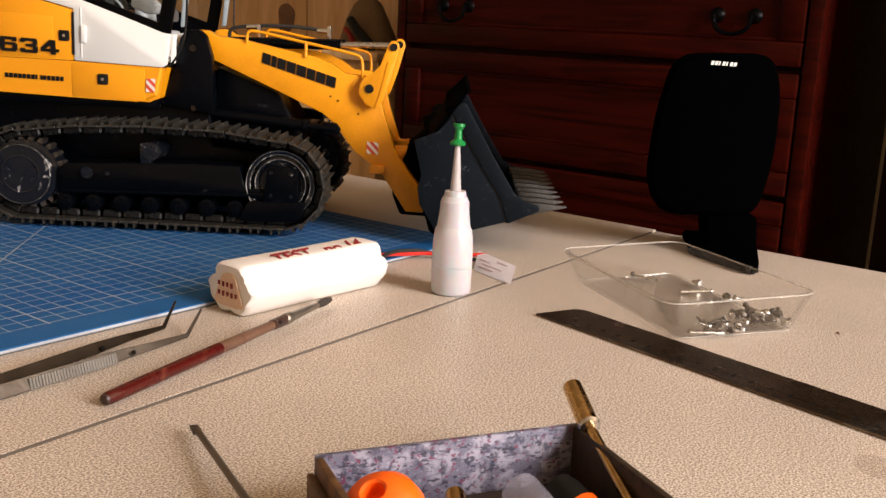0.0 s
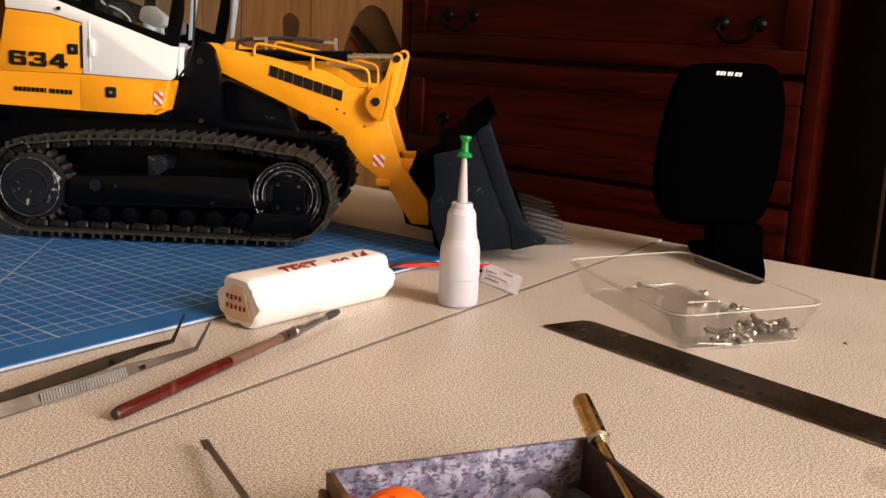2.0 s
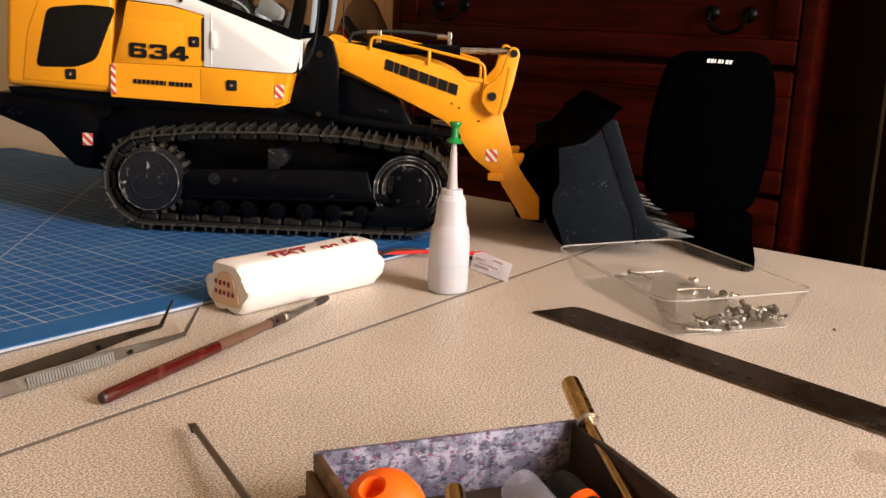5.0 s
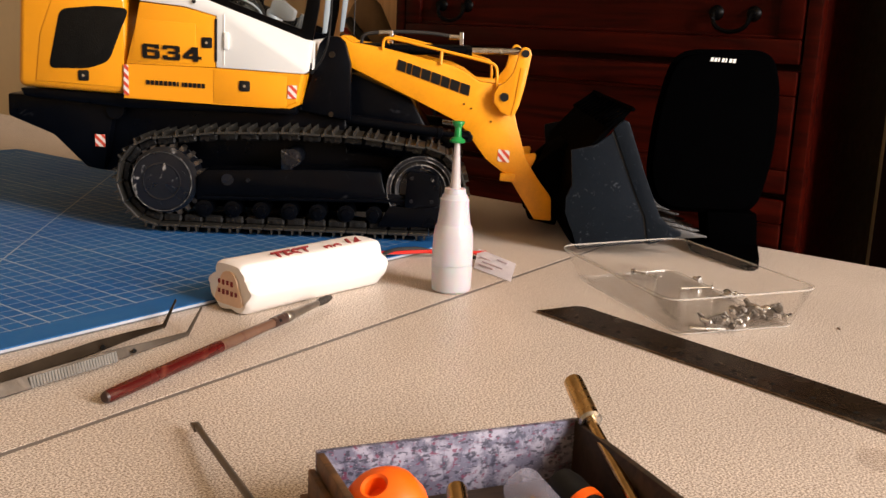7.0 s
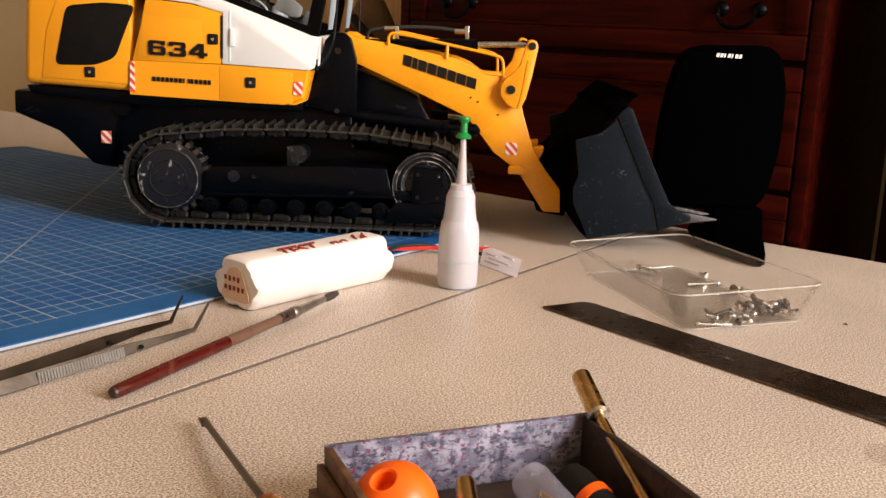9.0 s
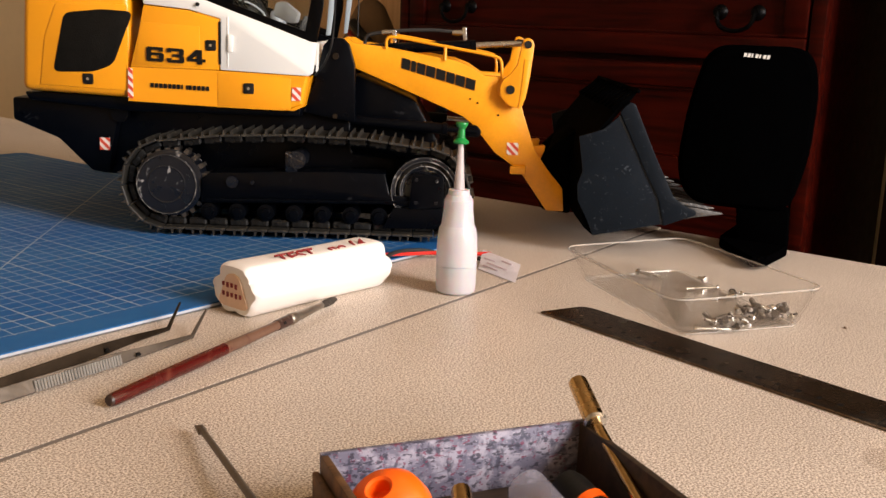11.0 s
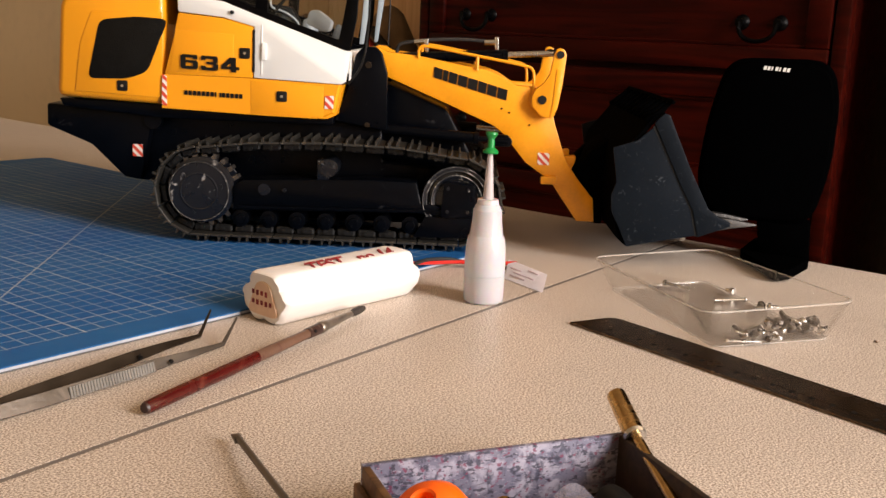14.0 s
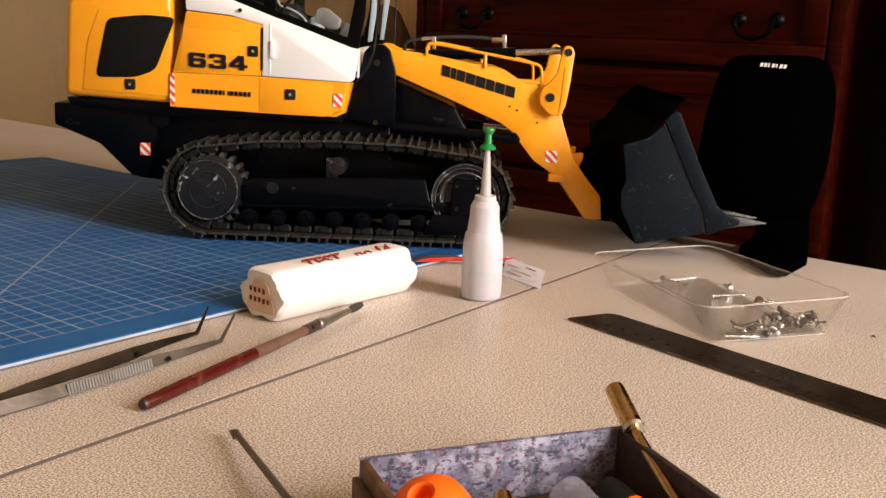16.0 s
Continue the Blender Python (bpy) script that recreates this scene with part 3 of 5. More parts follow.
def battery():
    b = thing("battery_pack", "white shrink-wrapped battery pack of three rows, with red scrawl", "battery", BATTERY)
    r, n = 0.0074, 26
    cells = [(-0.0072, r), (0.0072, r), (0.0, r + 0.0126)]
    pts = []
    for k in range(72):
        a = 2 * math.pi * k / 72
        d = (math.cos(a), math.sin(a))
        pts.append((max(c[0] * d[0] + (c[1] - 0.012) * d[1] for c in cells) + r, a))
    out = []
    for h, a in pts:
        pinch = 0.0023 * max(0, math.cos(3 * (a - math.pi / 6 + math.pi)))
        out.append(((h - pinch) * math.cos(a), 0.012 + (h - pinch) * math.sin(a)))
    zmin = min(z for _, z in out)
    out = [(x, z - zmin) for x, z in out]
    bm = bmesh.new()
    rings = []
    for i, (s, f) in enumerate(((0.0, 0.9), (0.0012, 0.97), (0.0035, 1.0), (0.047, 0.985), (0.049, 0.985), (0.093, 1.0), (0.0965, 0.96), (0.0985, 0.85))):
        rings.append([bm.verts.new((s + 0.0006 * math.sin(7 * z / 0.01 + s * 90), -x * f, 0.0125 + (z - 0.0125) * f)) for x, z in out])
    for p, q in zip(rings, rings[1:]):
        for i in range(len(out)):
            j = (i + 1) % len(out)
            bm.faces.new((p[i], p[j], q[j], q[i]))
    bm.faces.new(rings[0])
    bm.faces.new(rings[-1][::-1])
    part("shrink_wrap", bm, SHRINK, b)
    # peach disc puts the warm shade on the white pack's end into colour
    end = slab(rounded([(-0.0095, 0.004), (0.0095, 0.004), (0.0035, 0.0215), (-0.0035, 0.0215)], 0.004), -0.0007, 0.0002)
    bmesh.ops.transform(end, matrix=pose(0, 0, 0, 90, 0, 90), verts=end.verts)
    part("end_face", end, PEACH, b, "end face toned peach for its warm shade")
    for z, n in ((0.0155, 4), (0.0105, 5)):
        for k in range(n):
            y = 0.0055 - k * 0.0026
            part("ink_bar", block(-0.0011, -0.0006, y - 0.0006, y + 0.0006, z - 0.0011 - 0.0004 * (k % 2), z + 0.0011), RED_INK, b)
    for text, x in (("TEST", 0.024), ("no 14", 0.059)):
        words("lettering", text, 0.0078, RED_INK, Matrix.Translation((x, -0.0066, 0.0249)) @ pose(0, 0, 0, 33, 0, 1), b, depth=0.0004, wide=1.55, bold=0.012)

    def local(*points):
        return [BATTERY.inverted() @ Vector(p) for p in points]

    part("lead", tube(local((0.174, -0.059, 0.014), (0.2, -0.049, 0.011), (0.222, -0.0395, 0.0075), (0.24, -0.038, 0.0045), (0.2555, -0.0438, 0.0040), (0.2605, -0.051, 0.0040), (0.2775, -0.069, 0.0040), (0.283, -0.075, 0.0045)), 0.0013, 8), RED_WIRE, b, "red lead")
    part("lead", tube(local((0.174, -0.061, 0.012), (0.204, -0.0485, 0.0085), (0.228, -0.0385, 0.0078), (0.243, -0.0385, 0.0068), (0.2555, -0.0425, 0.0055), (0.266, -0.054, 0.0016), (0.276, -0.072, 0.0016)), 0.0013, 8), RUBBER, b, "black lead")


battery()


def paper_tag():
    """A printed label that leans up where it is stuck round the leads."""
    g = thing("paper_tag", "small pale printed paper label stuck to the battery leads", "tag")
    low, high = (Vector((0.2559, -0.0854, 0.0004)), Vector((0.2432, -0.1236, 0.0008))), (Vector((0.2850, -0.0670, 0.0056)), Vector((0.2682, -0.1098, 0.0056)))
    bm = bmesh.new()
    rows = []
    for k in range(7):
        f = k / 6
        p, q = low[0].lerp(low[1], f), high[0].lerp(high[1], f)
        rows.append([bm.verts.new(p.lerp(q, g2) + Vector((0, 0, 0.0007 * math.sin(math.pi * f) * math.sin(math.pi * g2)))) for g2 in (0, 0.5, 1)])
    for p, q in zip(rows, rows[1:]):
        for i in range(2):
            bm.faces.new((p[i], p[i + 1], q[i + 1], q[i]))
    bmesh.ops.solidify(bm, geom=bm.faces[:], thickness=0.0004)
    part("card", bm, TAG, g)
    for k, (f0, f1) in enumerate(((0.12, 0.5), (0.2, 0.72), (0.1, 0.38), (0.55, 0.8))):
        h = 0.22 + 0.18 * k
        a = low[0].lerp(high[0], h).lerp(low[1].lerp(high[1], h), f0)
        c = low[0].lerp(high[0], h).lerp(low[1].lerp(high[1], h), f1)
        up = Vector((0, 0, 0.0006))
        part("print_bar", tube([a + up, a.lerp(c, 0.5) + up, c + up], 0.0005, 6), TAG_INK, g)


paper_tag()


# ---- glue bottle with a pushpin in its nozzle ----
def bottle():
    b = thing("glue_bottle", "milky plastic glue bottle standing on the table", "bottle", pose(0.2027, -0.1093, 0))
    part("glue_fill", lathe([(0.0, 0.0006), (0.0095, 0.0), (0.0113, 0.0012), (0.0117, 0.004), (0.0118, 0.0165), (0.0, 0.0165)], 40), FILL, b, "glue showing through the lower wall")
    part("body", lathe([(0.0, 0.0166), (0.0118, 0.0166), (0.0118, 0.026), (0.0115, 0.033), (0.0106, 0.0385), (0.0098, 0.0395), (0.0096, 0.0405), (0.0086, 0.048), (0.0083, 0.0545), (0.0077, 0.0552), (0.0072, 0.0568), (0.0064, 0.0575), (0.006, 0.0605), (0.0, 0.061)], 40), BOTTLE, b)
    part("nozzle", lathe([(0.0032, 0.0605), (0.0029, 0.064), (0.0018, 0.082), (0.0013, 0.0885), (0.0, 0.0888)], 20), NOZZLE, b, "clear tapered nozzle")
    p = thing("pushpin", "green plastic pushpin stuck in the bottle's nozzle", "pushpin", pose(0.2027, -0.1093, 0.0865, 0, 2, 0))
    part("pin_body", lathe([(0.0, 0.0), (0.0042, 0.0003), (0.0046, 0.0014), (0.0038, 0.0024), (0.0022, 0.0036), (0.0019, 0.0088), (0.003, 0.0104), (0.0035, 0.0112), (0.0034, 0.0124), (0.0, 0.0127)], 24), GREEN, p)


bottle()


# ---- brush ----
def frame_from(a, b, z):
    d = math.degrees(math.atan2(b[1] - a[1], b[0] - a[0]))
    return pose(a[0], a[1], z, 0, 0, d), math.hypot(b[0] - a[0], b[1] - a[1])


def brush():
    m, n = frame_from((-0.037, -0.126), (0.131, -0.083), 0.0)
    b = thing("paint_brush", "worn dark red wooden paint brush lying on the table", "brush", m)
    t = pose(0, 0, 0.0032, 0, 89.7, 0) @ Matrix.Diagonal((0.76, 0.76, 1, 1))
    part("handle", lathe([(0.0, 0.0), (0.0028, 0.0004), (0.0036, 0.0022), (0.0038, 0.01), (0.0039, 0.05), (0.0037, 0.074), (0.0, 0.0742)], 20, m=t), BRUSHWOOD, b)
    part("bare_neck", lathe([(0.0, 0.0738), (0.00368, 0.074), (0.0034, 0.1), (0.0031, 0.122), (0.0, 0.1222)], 20, m=t), BAREWOOD, b, "bare reddish wood where the paint is worn off")
    part("end_cap", lathe([(0.0, -0.0006), (0.0026, -0.0002), (0.0033, 0.0008), (0.0, 0.001)], 16, m=t), RUSTY, b, "bare dark handle end")
    part("collar", lathe([(0.0, 0.116), (0.0036, 0.1162), (0.0038, 0.120), (0.0037, 0.1275), (0.0, 0.1278)], 20, m=t), RUSTY, b, "dark stained collar with a nail hole")
    part("nail_hole", rod((0.1195, -0.0022, 0.0046), (0.1195, -0.0030, 0.0050), 0.0009, seg=10), BLACK, b)
    part("ferrule", lathe([(0.0, 0.127), (0.0037, 0.1272), (0.0042, 0.1281), (0.0037, 0.129), (0.0041, 0.1301), (0.0036, 0.1312), (0.0039, 0.1322), (0.0034, 0.1332), (0.0022, 0.1585), (0.0, 0.1587)], 20, m=t), FERRULE, b, "dull grey metal ferrule with two rings")
    part("bristles", lathe([(0.0021, 0.158), (0.0028, 0.1625), (0.0027, 0.168), (0.0018, 0.172), (0.0, 0.173)], 14, m=t), BRISTLE, b, "stiff dark bristles")


brush()


# ---- tweezers with bent tips ----
def tweezers():
    w = thing("tweezers", "steel tweezers with bent tips and ribbed grips", "tweezers")
    back = (-0.100, -0.0925)
    for k, (tip, bend, mid, z) in enumerate((((0.0525, -0.0505), (0.038, -0.0605), (-0.006, -0.0715), 0.0042), ((0.0535, -0.070), (0.0385, -0.0785), (-0.006, -0.0845), 0.0031))):
        bm = bmesh.new()
        path = [(*back, 0.0031), (-0.06, -0.0905 + (0.009 if k == 0 else -0.0005), 0.0032 + 0.3 * (z - 0.0032)), (*mid, z), ((mid[0] + bend[0]) / 2, (mid[1] + bend[1]) / 2 + 0.001, z - 0.001), (*bend, 0.0022), (*tip, 0.0105)]
        widths = [0.0029, 0.003, 0.0027, 0.0018, 0.001, 0.0005]
        rings = []
        for i, (p, h) in enumerate(zip(path, widths)):
            q, o = Vector(path[min(i + 1, 5)]), Vector(path[max(i - 1, 0)])
            d = (q - o).normalized()
            side = Vector((-d.y, d.x, 0)).normalized()
            lean = (side * 0.55 + Vector((0, 0, 0.83))).normalized() if i < 4 else (side * 0.9 + Vector((0, 0, 0.3))).normalized()
            thin = d.cross(lean).normalized()
            c = Vector(p)
            rings.append([bm.verts.new(c + lean * h * a + thin * 0.0007 * e) for a, e in ((-1, -1), (1, -1), (1, 1), (-1, 1))])
        for p, q in zip(rings, rings[1:]):
            for i in range(4):
                bm.faces.new((p[i], p[(i + 1) % 4], q[(i + 1) % 4], q[i]))
        bm.faces.new(rings[0])
        bm.faces.new(rings[-1][::-1])
        bmesh.ops.bevel(bm, geom=bm.edges[:], offset=0.0002, segments=1, affect="EDGES")
        # rear arm faces away: its dark reflection is put into a browner steel
        part("arm", bm, BROWNSTEEL if k == 0 else DULLSTEEL, w, "rear steel arm, darkened brown for facing away" if k == 0 else "worn steel arm")
    ribs = bmesh.new()
    for k in range(30):
        f = k / 29
        c = Vector((-0.048 + 0.042 * f, -0.0912 + 0.0042 * f, 0.0032))
        rod(c + Vector((0.0, -0.0006, -0.0022)), c + Vector((0.0, 0.001, 0.0022)), 0.0006, seg=6, bm=ribs)
    part("grip_ribs", ribs, RIB, w)
    for x, y, z in ((-0.004, -0.0722, 0.0055), (0.004, -0.0842, 0.0045)):
        part("stud", rod((x, y - 0.0016, z - 0.0016), (x + 0.0002, y - 0.0008, z - 0.0012), 0.0011, seg=12), BLACK, w)


tweezers()


# ---- screwdriver lying beside the box ----
def screwdriver():
    m, n = frame_from((-0.0290, -0.1720), (-0.0845, -0.2925), 0.0)
    s = thing("screwdriver", "flat screwdriver with a clear amber and red handle", "screwdriver", m)
    t = pose(0, 0, 0.0042, 0, 86.5, 0)
    part("shaft", lathe([(0.0, 0.006), (0.0012, 0.0062), (0.0013, 0.088), (0.0, 0.0882)], 14, m=t), DULLSTEEL, s)
    part("blade", prism([(0.0, 0.0036), (0.0004, 0.0044), (0.007, 0.005), (0.007, 0.003)], -0.0016, 0.0016, 0.0002), DULLSTEEL, s)
    grip = t @ Matrix.Translation((0, 0, 0.0205))
    part("handle", lathe([(0.0, 0.066), (0.004, 0.0665), (0.0056, 0.07), (0.006, 0.076), (0.0054, 0.082), (0.007, 0.09), (0.007, 0.132), (0.0, 0.135)], 18, m=grip), BRASS_PLASTIC, s, "amber handle")
    part("collar", lathe([(0.0, 0.0645), (0.0034, 0.0648), (0.0044, 0.067), (0.0, 0.0676)], 16, m=grip), RED_WIRE, s, "red collar")


BRASS_PLASTIC = material("amber_plastic", (0.27, 0.1, 0.02), 0.25, vary=0.1)
screwdriver()


# ---- steel rule ----
def ruler():
    r = thing("steel_rule", "brown-stained steel rule lying on the table", "ruler", pose(0.2005, -0.1708, 0.0, 0, 0, -101.7))
    body = [(0.0, 0.0), (0.31, 0.0), (0.31, 0.0295), (0.012, 0.0295), (0.008, 0.0285), (0.005, 0.026)]
    part("blade", slab(body, 0.0002, 0.0014, 0.0002), RULER, r)
    part("glare_face", slab([(0.3098, 0.0012)] + [(0.013 + 0.006 * (1 - math.sin(k * 0.19)), 0.0012 + 0.0265 * (0.5 + 0.5 * k / 8 * 0.98)) for k in range(9)] + [(0.3098, 0.0283)], 0.00142, 0.00152), RULER, r, "thin added face, rounded where the end glare lies")
    marks = bmesh.new()
    for k in range(290):
        x = 0.012 + k * 0.001
        h = 0.006 if k % 10 == 0 else 0.0045 if k % 5 == 0 else 0.003
        block(x, x + 0.00022, 0.0006, h, 0.0015, 0.00156, bm=marks)
    tagged(part("scale", marks, BLACK_INK, r), kind="stuff")
    for k in range(28):
        x = 0.021 + k * 0.01
        part("figure_bar", block(x, x + 0.0022, 0.0068, 0.0098, 0.0015, 0.00156), BLACK_INK, r)
    return r


ruler()


# ---- clear tray with screws ----
def tray():
    t = thing("screw_tray", "clear plastic tray with flared sides, holding small screws", "tray")
    bot = [Vector((0.219, -0.246)), Vector((0.281, -0.284)), Vector((0.350, -0.178)), Vector((0.284, -0.146))]
    rim = [Vector((0.195, -0.251)), Vector((0.279, -0.297)), Vector((0.342, -0.184)), Vector((0.261, -0.1455))]
    b2, r2 = rounded([tuple(v) for v in bot], 0.007, 5), rounded([tuple(v) for v in rim], 0.012, 5)
    bm = bmesh.new()
    cen = Vector((0.275, -0.216))

    def ring(pts, z, inset):
        out = []
        for p in pts:
            d = Vector(p) - cen
            d = d * (1 - inset / d.length)
            out.append(bm.verts.new((cen.x + d.x, cen.y + d.y, z)))
        return out

    def mid(f):
        return [tuple(Vector(a).lerp(Vector(c), f)) for a, c in zip(b2, r2)]

    rings = [ring(b2, 0.0003, 0.001), ring(mid(0.06), 0.0015, 0), ring(mid(0.5), 0.012, 0), ring(mid(0.94), 0.0232, 0), ring(mid(1.06), 0.0236, 0), ring(mid(1.06), 0.0246, 0),
             ring(mid(0.95), 0.0246, 0.0012), ring(mid(0.5), 0.012, 0.0012), ring(mid(0.06), 0.0022, 0.0012), ring(b2, 0.0014, 0.003)]
    for p, q in zip(rings, rings[1:]):
        for i in range(len(p)):
            j = (i + 1) % len(p)
            bm.faces.new((p[i], p[j], q[j], q[i]))
    bm.faces.new(rings[0][::-1])
    bm.faces.new(rings[-1])
    part("tray_shell", bm, TRAY, t)
    edge = [(p[0], p[1], 0.0246) for p in mid(1.06)]
    part("rim", tube(edge + edge[:1], 0.00045, 6), RIM, t, "thick clear rim")
    foot = [(p[0], p[1], 0.001) for p in mid(0.02)]
    part("base_edge", tube(foot + foot[:1], 0.00035, 6), RIM, t, "thick clear bottom edge")


tray()


def screw(p, yaw, length, r, mat, lean=4.0, up=0.0):
    s = thing("screw", "small bright steel screw lying in the tray" if mat is STEEL else "small dull dark steel screw in the tray", "screw", pose(p[0], p[1], 0.0016 + up, 0, 0, yaw), group="screws in the tray")
    t = pose(0, 0, r * 1.9, 0, 90 + lean, 0)
    part("shank", lathe([(0.0, 0.0), (r, 0.0004)] + [(r * (0.82 if k % 2 else 1.0), 0.0006 + (length - 0.0008) * k / 12) for k in range(13)] + [(0.0, length)], 10, m=t), mat, s)
    part("head", lathe([(0.0, -r * 1.6), (r * 1.5, -r * 1.5), (r * 1.9, -r * 0.5), (r * 1.9, 0.0), (0.0, 0.0002)], 12, m=t), mat, s)


# loose ones along the floor of the tray, then two small heaps by its near side
for sx, sy, yaw, length, thick in ((0.3145, -0.1685, -87, 0.016, 0.0011), (0.327, -0.207, 65, 0.005, 0.0012), (0.3165, -0.220, 138, 0.019, 0.0008), (0.3085, -0.2335, 20, 0.006, 0.0013), (0.3105, -0.2385, -50, 0.005, 0.0011), (0.305, -0.2365, 150, 0.006, 0.0011), (0.2275, -0.2495, -42, 0.019, 0.0008)):
    screw((sx, sy), yaw, length, thick, STEEL, 2)
rng = random.Random(4)
for cx, cy, spread, count, heap in ((0.2455, -0.2575, 0.0095, 9, 0.002), (0.2705, -0.2680, 0.0135, 17, 0.0055)):
    for k in range(count):
        f = 2 * (k + 0.5) / count - 1
        sx, sy = cx + 0.72 * spread * f + rng.uniform(-0.003, 0.003), cy - 0.69 * spread * f + rng.uniform(-0.003, 0.003)
        screw((sx, sy), rng.uniform(0, 360), rng.uniform(0.005, 0.009), rng.uniform(0.0011, 0.0016), STEEL if k % 4 == 0 else DULLSTEEL, rng.uniform(-35, 8), rng.uniform(0, heap))
part("crumb", block(-0.0018, 0.0018, -0.0005, 0.0005, 0.0002, 0.0007, 0.0002), BOXWOOD, thing("crumb", "tiny dark crumb on the table", "crumb", pose(0.297, -0.303, 0, 0, 0, 30)))


# ---- wooden tool box in the foreground ----
BOX = Matrix.Translation((-0.0445, -0.2525, 0)) @ pose(0, 0, 0, 0, 0, -28.8)  # x: along the far side; y: away


def tool_box():
    b = thing("tool_box", "open wooden tool box, paint-splashed inside, on the table", "box", BOX)
    part("floor_board", block(0.0, 0.092, -0.15, 0.0, 0.0003, 0.003), SHADED_WOOD, b)
    part("far_side", block(0.0, 0.092, -0.0022, 0.0, 0.003, 0.0232, 0.0003), [SPLASH], b, "far side smeared with pale, blue and crimson paint")
    part("near_side", block(0.0, 0.092, -0.15, -0.1478, 0.003, 0.0232, 0.0003), BOXWOOD, b)
    part("left_side", block(-0.0002, 0.0022, -0.1478, -0.0022, 0.003, 0.023, 0.0003), BOXWOOD, b)
    part("right_side", block(0.0898, 0.0922, -0.1478, -0.0022, 0.003, 0.023, 0.0003), SHADED_WOOD, b)
    for k in range(2):
        part("batten", block(-0.0045 + 0.002 * k, -0.0004, -0.145, 0.0012 - 0.002 * k, 0.0003 + 0.0085 * k, 0.0085 + 0.009 * k, 0.0004), BOXWOOD, b)


tool_box()


def box_thing(name, label, category, x, y, z):
    return thing(name, label, category, BOX @ pose(x, y, z))


o = box_thing("orange_handle", "bright orange plastic tool handle with a hole in its end", "handle", 0.0198, -0.0245, 0.0)
ball = lathe([(0.0, 0.003), (0.011, 0.0032), (0.0135, 0.01), (0.0138, 0.0165), (0.0122, 0.0225), (0.0085, 0.0265), (0.0045, 0.0278), (0.0036, 0.0272), (0.0032, 0.0225), (0.0, 0.022)], 32)
bmesh.ops.transform(ball, matrix=pose(0, 0, 0.002, 14, -26, 0) @ Matrix.Scale(0.92, 4), verts=ball.verts)
part("grip", ball, ORANGE, o)
s = box_thing("clear_screwdriver", "screwdriver with a clear ribbed plastic handle in the box", "screwdriver", 0.057, -0.026, 0.0)
part("handle", lathe([(0.0, 0.0), (0.0058, 0.0005), (0.0066, 0.003), (0.0066, 0.05), (0.0, 0.052)], 12, m=pose(0, 0, 0.0165, 108, 0, 12)), SMOKE, s)
part("core", lathe([(0.0, 0.006), (0.0012, 0.008), (0.0024, 0.012), (0.001, 0.016), (0.0012, 0.05), (0.0, 0.051)], 10, m=pose(0, 0, 0.0165, 108, 0, 12)), BRASS, s, "brass-coloured shank inside the handle")
s = box_thing("brass_bit", "short bronzed steel bit in the box", "bit", 0.0345, -0.030, 0.0025)
part("shank", lathe([(0.0, 0.0), (0.0028, 0.0004), (0.0032, 0.002), (0.0032, 0.03), (0.0, 0.0305)], 14, m=pose(0, 0, 0.0175, 112, 0, -14)), BRASS, s)
s = box_thing("black_screwdriver", "black screwdriver handle with an orange ring in the box", "screwdriver", 0.0735, -0.0215, 0.0)
t2 = pose(0, 0, 0.0125, 104, 0, 10)
part("handle", lathe([(0.0, 0.0), (0.0052, 0.001), (0.0062, 0.005), (0.0062, 0.02), (0.0055, 0.024), (0.0055, 0.05), (0.0, 0.051)], 18, m=t2), BLACK, s)
part("ring", lathe([(0.0, 0.012), (0.0068, 0.0125), (0.0068, 0.0155), (0.0, 0.016)], 18, m=t2), ORANGE, s, "orange ring")


def socket_rod():
    a, b, c = Vector((0.0472, -0.2877, 0.0308)), Vector((0.0346, -0.3028, 0.0243)), Vector((-0.016, -0.367, 0.0035))
    s = thing("socket_driver", "bronzed steel socket driver leaning on the box corner", "socket driver")
    part("socket", rod(a, b, 0.0034, 0.0037, 24), BRASS, s)
    cup = (a - b).normalized()
    part("bore", rod(a - cup * 0.0002, a + cup * 0.0003, 0.0024, seg=18), BLACK, s)
    part("collar", rod(b, b - cup * 0.0014, 0.0041, 0.0036, 24), STEEL, s)
    part("shaft", rod(b, c, 0.0019, seg=18), BRASS, s)


socket_rod()
# faint brown patch, almost clear, lying on the table top
stain = thing("stain", "faint brown patch on the table top", "stain", pose(0.129, -0.371, 0, 0, 0, 20))
part("patch_sheet", slab(rounded([(-0.012, -0.006), (0.004, -0.009), (0.014, -0.002), (0.009, 0.006), (-0.006, 0.007)], 0.006, 4), 0.0001, 0.0003), FAINT_BROWN, stain)


# ---- the model loader: x ahead, y from its near track face to its far one, z up ----
WIDE = 0.165


